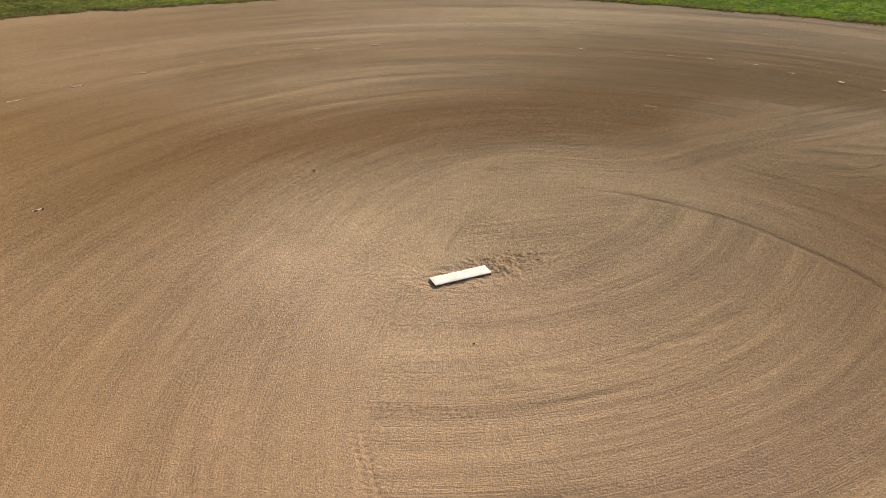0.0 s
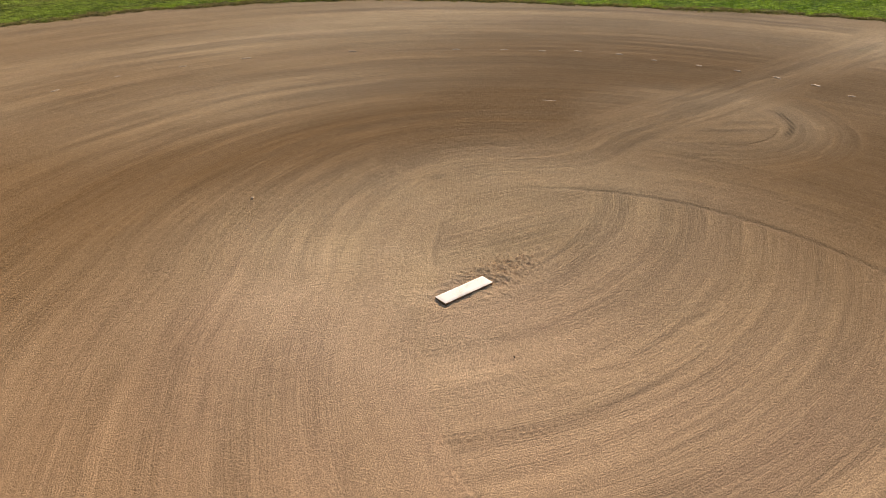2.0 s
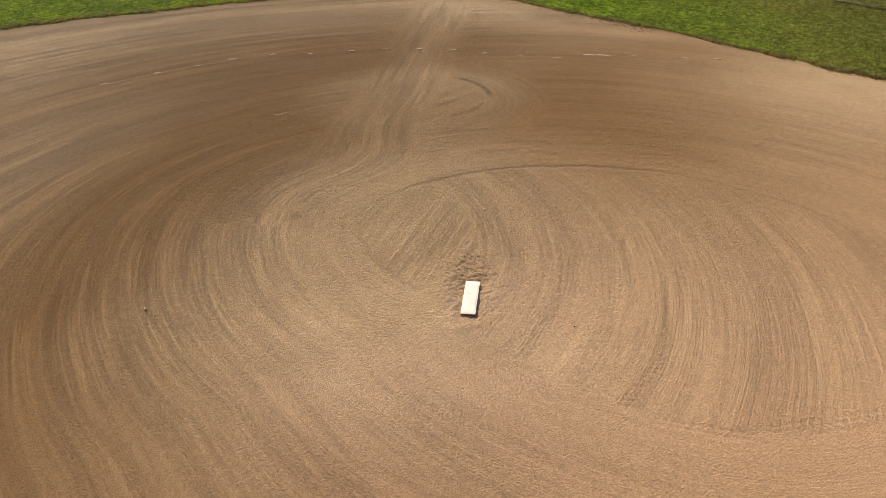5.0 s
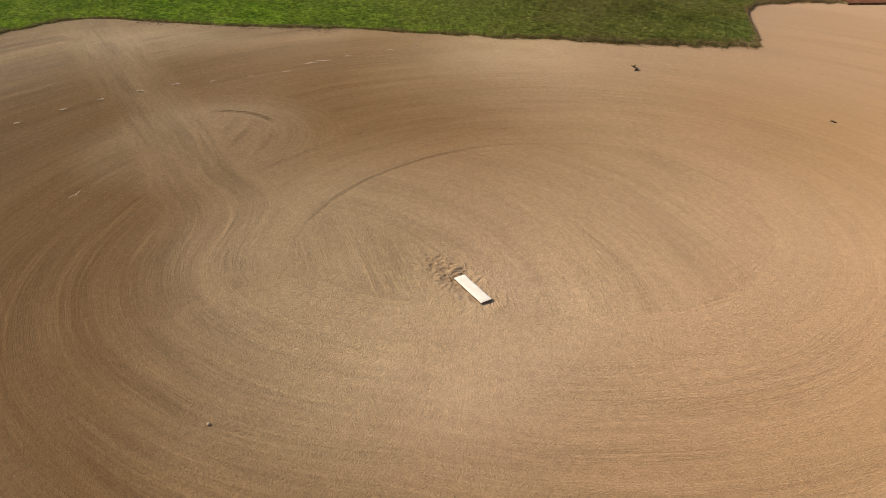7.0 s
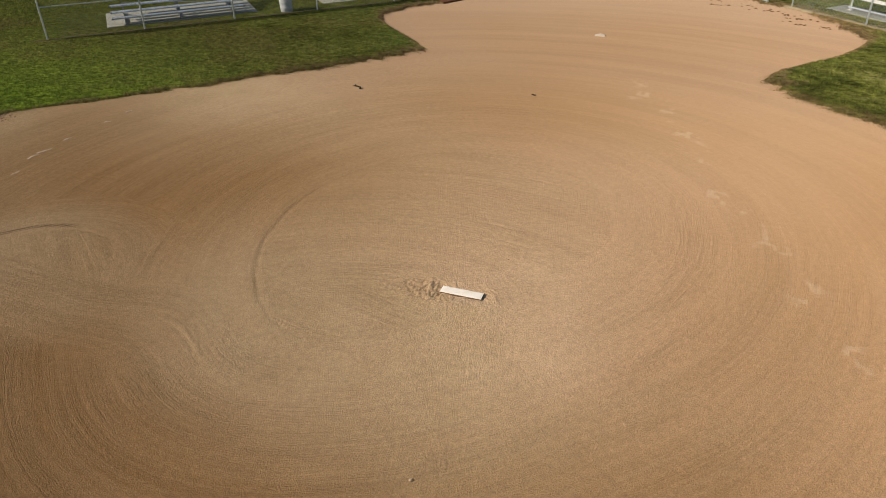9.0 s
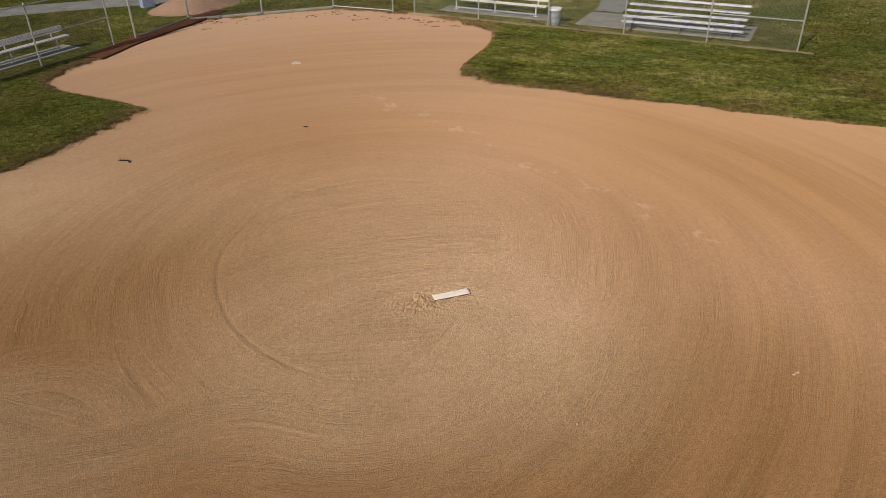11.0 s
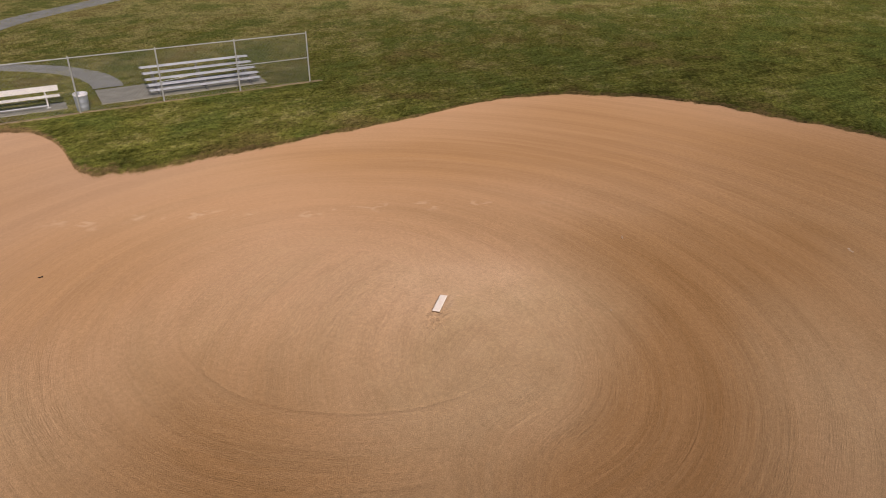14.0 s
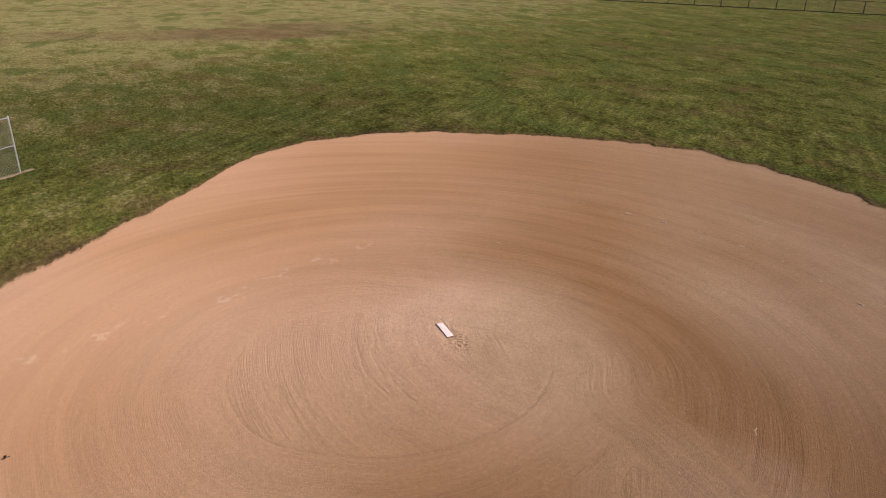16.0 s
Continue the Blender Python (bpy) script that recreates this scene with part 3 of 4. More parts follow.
def soil_tones(x, y, lines):
    """Shares of the clay: damp with placed lighter and darker stretches, and red."""
    u, ca, sa, bite, seam, tyre, ridge, lane_v, turn_r, fan_r, inner = lines
    edge = (lattice(x * 0.35, y * 0.35, 0 * x + 21) - 0.5) * 1.2 + (lattice(x * 1.1, y * 1.1, 0 * x + 22) - 0.5) * 0.7

    def blot(cx, cy, rx, ry, turn=0.0):
        c, s = math.cos(turn), math.sin(turn)
        dx, dy = (x - cx) * c + (y - cy) * s, (y - cy) * c - (x - cx) * s
        return np.exp(-0.5 * ((dx + edge * 0.3) / rx) ** 2 - 0.5 * ((dy + edge * 0.3) / ry) ** 2)

    r = np.hypot(x - 0.3, y + 0.3)
    half = step(x * 0.55 + y * 0.83 + edge * 0.4, -1.8, 3.6)
    band = step(r + edge * 0.5, 2.8, 5.6) * (1 - 0.85 * step(r - x * 0.14 + edge * 0.8, 8.6, 13.0))
    third = step(r + edge, 5.6, 8.0) * (1 - step(r + edge, 8.8, 11.5)) * step(-x + y * 0.3, 2.0, 6.5) * 0.32
    wet = np.maximum(np.maximum(half * band, 0.72 * blot(7.8, -2.8, 1.9, 1.15, 0.5)), third)
    on_lane = (1 - step(np.abs(lane_v) + edge * 0.2, 0.1, 1.1)) * step(x, 1.0, 3.5) * step(y, 0.3, 1.0)
    wet *= (1 - 0.36 * on_lane) * (1 - 0.5 * (1 - step(turn_r, 1.4, 2.6)))
    # lighter and darker stretches placed by brightness, in halvings: how much, where and how far
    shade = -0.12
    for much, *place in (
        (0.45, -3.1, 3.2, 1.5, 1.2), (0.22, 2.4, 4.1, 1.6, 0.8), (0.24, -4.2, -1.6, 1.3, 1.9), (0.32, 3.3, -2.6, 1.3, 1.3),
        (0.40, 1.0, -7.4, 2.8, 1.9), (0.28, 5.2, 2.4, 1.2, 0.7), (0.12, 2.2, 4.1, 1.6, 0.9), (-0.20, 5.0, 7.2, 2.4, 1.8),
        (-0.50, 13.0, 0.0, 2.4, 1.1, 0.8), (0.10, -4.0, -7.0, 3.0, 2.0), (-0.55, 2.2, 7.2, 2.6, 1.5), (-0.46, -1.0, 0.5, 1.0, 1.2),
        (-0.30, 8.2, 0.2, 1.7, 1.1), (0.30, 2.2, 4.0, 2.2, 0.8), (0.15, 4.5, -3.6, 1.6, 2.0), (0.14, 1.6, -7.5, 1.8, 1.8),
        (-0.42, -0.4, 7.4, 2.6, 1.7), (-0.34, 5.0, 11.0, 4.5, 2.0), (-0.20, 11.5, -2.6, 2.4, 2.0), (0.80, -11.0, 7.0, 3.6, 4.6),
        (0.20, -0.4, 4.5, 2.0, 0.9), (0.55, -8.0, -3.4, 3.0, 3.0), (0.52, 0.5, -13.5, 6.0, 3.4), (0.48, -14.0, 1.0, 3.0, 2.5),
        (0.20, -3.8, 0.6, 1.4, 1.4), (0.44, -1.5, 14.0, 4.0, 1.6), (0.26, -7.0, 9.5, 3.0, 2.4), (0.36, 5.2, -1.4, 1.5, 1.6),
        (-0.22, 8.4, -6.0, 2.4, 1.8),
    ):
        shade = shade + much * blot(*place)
    damp_tone = np.clip((1 - 0.79 * (1 - 0.53 * wet) * 2.0 ** -shade) / 0.625, 0.0, 1.0)
    red = step(-0.46 * x - 0.40 * y, -2.2, 3.4) * 0.85 * (1 - 0.2 * step(-y, 4.0, 9.0))
    return damp_tone, red


def build_dirt():
    rings = list(np.arange(0.018, 7.6, 0.018))
    r = rings[-1]
    while r < 28.0:
        r += 0.013 * r
        rings.append(r)
    seg, hub = 1400, (0.3, -0.6)
    ang = np.arange(seg) * 2 * np.pi / seg
    rr = np.array(rings)[:, None]
    x = np.concatenate([[hub[0]], (hub[0] + rr * np.cos(ang)[None]).ravel()])
    y = np.concatenate([[hub[1]], (hub[1] + rr * np.sin(ang)[None]).ravel()])
    away = np.hypot(np.maximum(np.abs(x) - 0.305, 0), np.maximum(np.abs(y) - 0.076, 0))
    z = 0.020 * (lattice(x * 0.35, y * 0.35, 0 * x + 7) - 0.5) + 0.010 * (lattice(x * 1.3, y * 1.3, 0 * x + 8) - 0.5)
    z = z * np.clip(away / 0.8, 0, 1) - 0.008 * np.exp(-(away / 0.07) ** 2) + 0.006 * np.exp(-((away - 0.24) / 0.10) ** 2)
    near = np.hypot(x - hub[0], y - hub[1])
    lines = drag_lines(x, y)
    z += drag_relief(x, y, lines) * np.clip((8.2 - near) / 1.2, 0, 1) * np.clip(away / 0.10, 0.15, 1)
    churn = np.exp(-((x - 0.62) ** 2 / 0.16 + (y - 0.06) ** 2 / 0.05)) + 0.5 * np.exp(-(away / 0.28) ** 2)
    z += churn * (0.026 * (lattice(x * 13, y * 13, 0 * x + 9) - 0.5) + 0.024 * (lattice(x * 31, y * 31, 0 * x + 4) - 0.5))
    out = inside_dirt(x, y)
    z = np.where(out < -0.6, -0.05, z)
    keep = out > -0.9
    n = len(rings)
    j = np.arange(seg)
    k = (j + 1) % seg
    a = (1 + np.arange(n - 1)[:, None] * seg)
    quads = np.stack([a + j, a + seg + j, a + seg + k, a + k], -1).reshape(-1, 4)
    quads = quads[keep[quads].any(1)]
    fan = np.stack([0 * j, 1 + j, 1 + k], -1)
    loops = np.concatenate([fan.ravel(), quads.ravel()]).astype(np.int32)
    starts = np.concatenate([np.arange(seg) * 3, seg * 3 + np.arange(len(quads)) * 4]).astype(np.int32)
    mesh = bpy.data.meshes.new("infield")
    mesh.vertices.add(len(x))
    mesh.vertices.foreach_set("co", np.stack([x, y, z], 1).astype(np.float32).ravel())
    mesh.loops.add(len(loops))
    mesh.loops.foreach_set("vertex_index", loops)
    mesh.polygons.add(len(starts))
    mesh.polygons.foreach_set("loop_start", starts)
    mesh.update(calc_edges=True)
    mesh.validate()
    damp_tone, red = soil_tones(x, y, lines)
    scuffs = 1 - step(np.abs(x + y * 0.39 + 5.0 + (lattice(x * 0.9, y * 0.9, 0 * x + 3) - 0.5) * 0.5), 0.10, 0.42)
    scuffs *= step(y, -11.0, -9.5) * (1 - step(y, -0.2, 2.5)) * step(lattice(x * 3.0, y * 3.0, 0 * x + 41), 0.55, 0.72) * step(lattice(x * 9.0, y * 9.0, 0 * x + 42), 0.40, 0.62)
    dust = 1 - step(np.hypot((x + 0.05) * 2.4, (y - 0.16) * 8.0) + (lattice(x * 6, y * 6, 0 * x + 43) - 0.5) * 1.2, 0.3, 1.1)
    for name, values in (("groove", lines[:3]), ("soil", (damp_tone, red, lines[3])), ("marks", (np.clip(lines[4], 0, 1), lines[5], np.maximum(scuffs, dust * 0.8)))):
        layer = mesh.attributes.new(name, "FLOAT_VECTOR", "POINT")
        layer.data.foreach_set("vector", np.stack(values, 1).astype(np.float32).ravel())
    mesh.materials.append(M_DIRT)
    ob = new("infield", mesh)
    smooth(ob)
    return tagged(ob, "raked tan and reddish clay infield with curving drag lines", "dirt infield", kind="structure")


def build_tufts(name, count, reach, tall, width, seed, label):
    """Blades of mown grass outside the dirt edge, thickest at the lip."""
    rng = np.random.default_rng(seed)
    ang = rng.uniform(-np.pi, np.pi, count)
    off = rng.normal(reach[0], reach[1], count) if reach[2] == "edge" else rng.uniform(reach[0], reach[1], count)
    r = np.interp(ang, ANG, RAD, period=2 * np.pi) + off
    x, y = MID[0] + r * np.cos(ang), MID[1] + r * np.sin(ang)
    # no blades on slabs or behind the backstop's kerb
    ok = np.ones(count, bool)
    for test in CLEAR:
        ok &= ~test(x, y)
    x, y, off = x[ok], y[ok], off[ok]
    n = len(x)
    tuft = lattice(x * 2.6, y * 3.2, 0 * x + 31) * 0.55 + lattice(x * 6, y * 7, 0 * x + 37) * 0.45
    if reach[2] == "even":
        ok = tuft > rng.uniform(0.12, 0.62, n)
        x, y, off, tuft = x[ok], y[ok], off[ok], tuft[ok]
        n = len(x)
    z = np.interp(off, [-0.1, -0.02, 0.03, 0.12], [-0.01, -0.005, 0.025, 0.035])
    h = tall * rng.uniform(0.5, 1.25, n) * (0.35 + 1.3 * tuft)
    w = width * rng.uniform(0.6, 1.3, n)
    a = rng.uniform(0, 2 * np.pi, n)
    lean = rng.uniform(0.2, 1.1, n) * h
    la = rng.uniform(0, 2 * np.pi, n)
    co = np.zeros((n, 3, 3), np.float32)
    co[:, 0] = np.stack([x - w * np.cos(a), y - w * np.sin(a), z], 1)
    co[:, 1] = np.stack([x + w * np.cos(a), y + w * np.sin(a), z], 1)
    co[:, 2] = np.stack([x + lean * np.cos(la), y + lean * np.sin(la), z + h], 1)
    mesh = bpy.data.meshes.new(name)
    mesh.vertices.add(n * 3)
    mesh.vertices.foreach_set("co", co.ravel())
    mesh.loops.add(n * 3)
    mesh.loops.foreach_set("vertex_index", np.arange(n * 3, dtype=np.int32))
    mesh.polygons.add(n)
    mesh.polygons.foreach_set("loop_start", np.arange(n, dtype=np.int32) * 3)
    mesh.update(calc_edges=True)
    lip = mesh.attributes.new("lip", "FLOAT", "POINT")
    lip.data.foreach_set("value", np.repeat(off, 3).astype(np.float32))
    mesh.materials.append(M_BLADE)
    return tagged(new(name, mesh), label, "grass", kind="stuff")


# ---- the two dugout lines: u runs outwards along the fence, v away from the field ----
def frame_of(origin, along, out):
    return Matrix(((along[0], out[0], 0, origin[0]), (along[1], out[1], 0, origin[1]), (0, 0, 1, 0.04), (0, 0, 0, 1)))


THIRD = frame_of((-5.0, -19.7), (-0.704, 0.710), (-0.710, -0.704))
FIRST = frame_of((6.4, -18.8), (0.718, 0.697), (0.697, -0.718))
BAY, BAYS, FENCE_H = 2.87, 5, 1.95


def wire_fabric(name, width, height, pitch=0.065, radius=0.0034, material=None):
    """Chain-link: bent wires side by side, each a three-sided rod."""
    verts, faces = [], []
    wires, rows = int(round(width / pitch)), int(round(height / pitch))
    dx, dz = width / wires, height / rows
    ring = [(math.cos(k * 2.0944), math.sin(k * 2.0944)) for k in range(3)]
    for i in range(wires):
        start = len(verts)
        for j in range(rows + 1):
            x = (i + (j + i) % 2) * dx
            y = 0.003 if (i + j) % 2 else -0.003
            verts += [(x + radius * c, y + radius * s, 0.03 + j * dz) for c, s in ring]
        for j in range(rows):
            a, b = start + 3 * j, start + 3 * j + 3
            faces += [(a + k, a + (k + 1) % 3, b + (k + 1) % 3, b + k) for k in range(3)]
    return mesh_from(name, verts, faces, material or M_WIRE)


def post_mesh(height, radius=0.028, material=None):
    bm = bmesh.new()
    add_tube(bm, (0, 0, -0.15), (0, 0, height + 0.03), radius, 12)
    add_tube(bm, (0, 0, height + 0.03), (0, 0, height + 0.07), radius * 1.15, 12, radius * 0.5)
    mesh = bpy.data.meshes.new("post")
    bm.to_mesh(mesh)
    bm.free()
    mesh.materials.append(material or M_STEEL)
    return mesh


def tie_mesh(radius):
    bm = bmesh.new()
    add_tube(bm, (0, 0, -0.014), (0, 0, 0.014), radius * 1.28, 10)
    mesh = bpy.data.meshes.new("band")
    bm.to_mesh(mesh)
    bm.free()
    mesh.materials.append(M_STEEL)
    return mesh


def rail(parent, a, b, name="rail", radius=0.021, material=None):
    bm = bmesh.new()
    add_tube(bm, a, b, radius, 10)
    return part(name, bm, material or M_STEEL, parent)


def side_fence(m, label, wire=None):
    fence = tagged(empty("chain_link_fence", m), label, "fence", group="chain-link fences")
    post, fabric, band = post_mesh(FENCE_H), wire_fabric("wire_fabric", BAY, FENCE_H - 0.05, material=wire), tie_mesh(0.028)
    for k in range(BAYS + 1):
        p = share("post", post, fence, pose(k * BAY, 0, 0))
        if k in (0, BAYS):
            for z in (0.3, 0.62, 0.95, 1.28, 1.6, 1.86):
                share("band", band, p, pose(0, 0, z))
    for k in range(BAYS):
        share("wire_fabric", fabric, fence, pose(k * BAY, -0.036, 0))
    rail(fence, (0, 0, FENCE_H), (BAY * BAYS, 0, FENCE_H), "top_rail")
    for k in (0, BAYS - 1):
        rail(fence, (k * BAY, 0.0, 0.99), ((k + 1) * BAY, 0.0, 0.99), "brace_rail", 0.019)
    return fence


BACK = [(-4.24, -20.25), (-2.1, -22.1), (0.88, -22.05), (3.8, -22.1), (5.7, -19.6)]
BACK_H = 4.2


def backstop():
    thing = tagged(empty("backstop"), "tall galvanised chain-link backstop behind home plate", "backstop")
    post, band = post_mesh(BACK_H, 0.036), tie_mesh(0.036)
    for x, y in BACK:
        p = share("post", post, thing, pose(x, y, 0.02))
        for z in (0.25, 0.6, 0.95, 1.3, 1.7, 2.1, 2.5):
            share("band", band, p, pose(0, 0, z))
    for k, (a, b) in enumerate(zip(BACK[:-1], BACK[1:])):
        a, b = Vector((*a, 0.03)), Vector((*b, 0.03))
        way = b - a
        turn = math.degrees(math.atan2(way.y, way.x))
        ob = new("wire_fabric", wire_fabric("wire_fabric", way.length, BACK_H - 0.1, material=M_SHADEDWIRE))
        ob.parent = thing
        ob.matrix_local = pose(a.x, a.y, a.z, 0, 0, turn)
        for z in (1.48, 2.9, BACK_H):
            rail(thing, a + Vector((0, 0, z)), b + Vector((0, 0, z)), "rail")
        if k in (0, 3):
            rail(thing, a + Vector((0, 0, 0.06)), b + Vector((0, 0, 0.06)), "bottom_rail", 0.028)
        else:
            bm = bmesh.new()
            add_box(bm, (a + b) / 2 + Vector((0, 0.10, 0.03)), (way.length - 0.08, 0.12, 0.10), bevel=0.015)
            part("kerb", bm, M_CONCRETE, thing, "low concrete kerb")
    return thing


def slab(name, m, u0, u1, v0, v1, label, material=None, z=0.035):
    bm = bmesh.new()
    add_box(bm, ((u0 + u1) / 2, (v0 + v1) / 2, z / 2 - 0.03), (u1 - u0, v1 - v0, z + 0.06), bevel=0.012)
    ob = part(name, bm, material or M_CONCRETE, None)
    ob.matrix_world = m
    return tagged(ob, label, "concrete slab", kind="structure")


def plank(bm, x0, x1, y, z, width, thick=0.032):
    """Hollow-looking extruded plank: a flat deck with turned-down lips and shallow ribs."""
    mid, long = (x0 + x1) / 2, x1 - x0
    add_box(bm, (mid, y, z - thick * 0.3), (long, width, thick * 0.6), bevel=0.006)
    for s in (-1, 1):
        add_box(bm, (mid, y + s * (width / 2 - 0.008), z - thick * 0.75), (long, 0.016, thick * 1.2), bevel=0.004)
    for k in range(5):
        add_box(bm, (mid, y + (k - 2) * width * 0.17, z + 0.0015), (long - 0.01, 0.012, 0.005))


def bleacher(m, label):
    thing = tagged(empty("bleacher", m), label, "bleachers", group="aluminium bleachers")
    long = 4.3
    rows = [(0.40, 0.25), (0.62, 0.40), (1.05, 0.52), (1.50, 0.66), (1.95, 0.80)]
    for k, (v, z) in enumerate(rows):
        bm = bmesh.new()
        plank(bm, 0, long, v, z, 0.20 if k == 0 else 0.25)
        part("foot_plank" if k == 0 else "seat_plank", bm, M_ALU, thing)
        for u in (0.02, long - 0.02):
            bm = bmesh.new()
            add_box(bm, (u, v, z - 0.022), (0.05, 0.26, 0.05), bevel=0.006)
            part("end_cap", bm, M_FRAME, thing, "dull grey end cap")
    for u in (0.40, 2.15, 3.90):
        bm = bmesh.new()
        add_box(bm, (u, 1.20, 0.045), (0.05, 1.95, 0.05), bevel=0.006)
        for v, z in rows:
            add_tube(bm, (u, v, 0.04), (u, v, z - 0.05), 0.022, 8)
            add_box(bm, (u, v, z - 0.065), (0.045, 0.26, 0.03), bevel=0.004)
        add_tube(bm, (u, 0.40, 0.16), (u, 1.95, 0.72), 0.020, 8)
        add_tube(bm, (u, 0.9, 0.42), (u, 1.95, 0.10), 0.018, 8)
        part("frame", bm, M_FRAME, thing, "dull galvanised steel frame")
    bm = bmesh.new()
    add_tube(bm, (0.40, 1.98, 0.10), (3.90, 1.98, 0.42), 0.013, 8)
    part("cross_brace", bm, M_STEEL, thing)
    return thing


def player_bench(m, label):
    thing = tagged(empty("player_bench", m), label, "bench", group="player benches")
    long = 4.37
    bm = bmesh.new()
    plank(bm, 0, long, 0.22, 0.44, 0.26)
    part("seat", bm, M_BENCH, thing)
    bm = bmesh.new()
    add_box(bm, (long / 2, 0.44, 0.645), (long, 0.04, 0.20), turn=None, bevel=0.008)
    add_box(bm, (long / 2, 0.415, 0.70), (long, 0.012, 0.012))
    add_box(bm, (long / 2, 0.415, 0.59), (long, 0.012, 0.012))
    part("backrest", bm, M_BENCH, thing)
    for u in (0.45, 2.18, 3.92):
        bm = bmesh.new()
        add_tube(bm, (u, 0.22, 0.01), (u, 0.22, 0.40), 0.03, 10)
        add_box(bm, (u, 0.27, 0.395), (0.05, 0.36, 0.035), bevel=0.005)
        add_tube(bm, (u, 0.44, 0.38), (u, 0.47, 0.735), 0.024, 10)
        add_box(bm, (u, 0.22, 0.012), (0.14, 0.14, 0.014), bevel=0.003)
        part("leg", bm, M_BENCH, thing)
    bm = bmesh.new()
    add_tube(bm, (0.45, 0.10, 0.12), (3.92, 0.10, 0.12), 0.024, 10)
    part("tie_bar", bm, M_ALU, thing)
    return thing


def trash_can(m, material, label, radius=0.235, tall=0.62):
    thing = tagged(empty("trash_can", m), label, "trash can", group="trash cans")
    bm = bmesh.new()
    profile = [(0.82, 0.0), (0.86, 0.02), (0.90, 0.22), (0.93, 0.24), (0.91, 0.26), (0.95, 0.52), (0.98, 0.54), (0.96, 0.56), (1.0, 0.96), (1.05, 0.98),
               (1.05, 1.0), (0.96, 1.0), (0.94, 0.9), (0.82, 0.06)]
    seg, loops = 28, []
    for k, h in profile:
        loops.append([bm.verts.new((radius * k * math.cos(i * 2 * math.pi / seg), radius * k * math.sin(i * 2 * math.pi / seg), tall * h)) for i in range(seg)])
    for a, b in zip(loops[:-1], loops[1:]):
        for i in range(seg):
            bm.faces.new((a[i], a[(i + 1) % seg], b[(i + 1) % seg], b[i]))
    bm.faces.new(loops[0][::-1])
    bm.faces.new(loops[-1])
    smooth(part("body", bm, material, thing))
    bm = bmesh.new()
    loops = []
    for k, h in ((1.055, 0.90), (1.075, 1.005), (0.99, 1.02), (0.93, 0.97), (0.90, 0.80)):
        loops.append([bm.verts.new((radius * k * math.cos(i * 2 * math.pi / seg), radius * k * math.sin(i * 2 * math.pi / seg),
                                    tall * (h + 0.012 * math.sin(i * 2.3 + k * 9)))) for i in range(seg)])
    for a, b in zip(loops[:-1], loops[1:]):
        for i in range(seg):
            bm.faces.new((a[i], a[(i + 1) % seg], b[(i + 1) % seg], b[i]))
    smooth(part("liner", bm, M_BAG, thing, "pale plastic liner folded over the rim"))
    return thing


# ---- setting ----
build_ground()
build_dirt()


def ribbon(name, points, width, z, material, label, category):
    """A path strip along a smooth line of points, with slightly uneven edges."""
    pts = [Vector((x, y, 0)) for x, y in points]
    line = []
    for i in range(len(pts) - 1):
        p0, p1, p2, p3 = pts[max(i - 1, 0)], pts[i], pts[i + 1], pts[min(i + 2, len(pts) - 1)]
        for k in range(10):
            t = k / 10
            line.append(0.5 * ((2 * p1) + (p2 - p0) * t + (2 * p0 - 5 * p1 + 4 * p2 - p3) * t * t + (3 * p1 - p0 - 3 * p2 + p3) * t ** 3))
    line.append(pts[-1])
    verts, faces = [], []
    for i, p in enumerate(line):
        way = (line[min(i + 1, len(line) - 1)] - line[max(i - 1, 0)]).normalized()
        side = Vector((-way.y, way.x, 0))
        for s, dz in ((-1.0, -0.06), (-1.0, 0.0), (-0.5, 0.012), (0.5, 0.012), (1.0, 0.0), (1.0, -0.06)):
            q = p + side * s * (width / 2 + 0.04 * noise.noise(Vector((p.x * 0.8, p.y * 0.8, s))))
            verts.append((q.x, q.y, z + dz))
    for i in range(len(line) - 1):
        a, b = i * 6, i * 6 + 6
        faces += [(a + k, b + k, b + k + 1, a + k + 1) for k in range(5)]
    return tagged(new(name, mesh_from(name, verts, faces, material)), label, category, kind="structure")


ribbon("path", [(60, -23), (30, -25.2), (8.8, -26.6), (2.0, -26.3), (-3.4, -27.0), (-8.0, -27.9), (-14.0, -29.6), (-24.0, -32.0), (-34.0, -31.9),
                (-42.0, -33.5), (-60.0, -40.0)], 1.9, 0.062, M_ASPHALT, "grey asphalt footpath through the grass", "footpath")
ribbon("path_branch", [(-11.0, -27.6), (-13.4, -25.2), (-14.2, -22.0), (-13.9, -19.4), (-12.9, -17.6), (-12.2, -16.9)], 1.15, 0.066, M_ASPHALT,
       "narrow grey asphalt path curving to the bleacher slab", "footpath")


def far_infield():
    n = 96
    bm = bmesh.new()
    centre = Vector((-63.0, -33.0, 0.05))
    loops = []
    for k, dz in ((0.05, 0.02), (0.5, 0.02), (0.97, 0.012), (1.0, -0.05)):
        loops.append([bm.verts.new(centre + Vector((math.cos(i * 2 * math.pi / n), math.sin(i * 2 * math.pi / n), 0)) * k *
                                   (15.2 + 0.25 * noise.noise(Vector((i * 0.4, k, 0)))) + Vector((0, 0, dz))) for i in range(n)])
    for a, b in zip(loops[:-1], loops[1:]):
        for i in range(n):
            bm.faces.new((a[i], b[i], b[(i + 1) % n], a[(i + 1) % n]))
    bm.faces.new(loops[0][::-1])
    ob = part("far_infield", bm, M_SOIL, None)
    return tagged(ob, "reddish clay infield of a neighbouring ball field", "dirt infield", kind="structure")


far_infield()

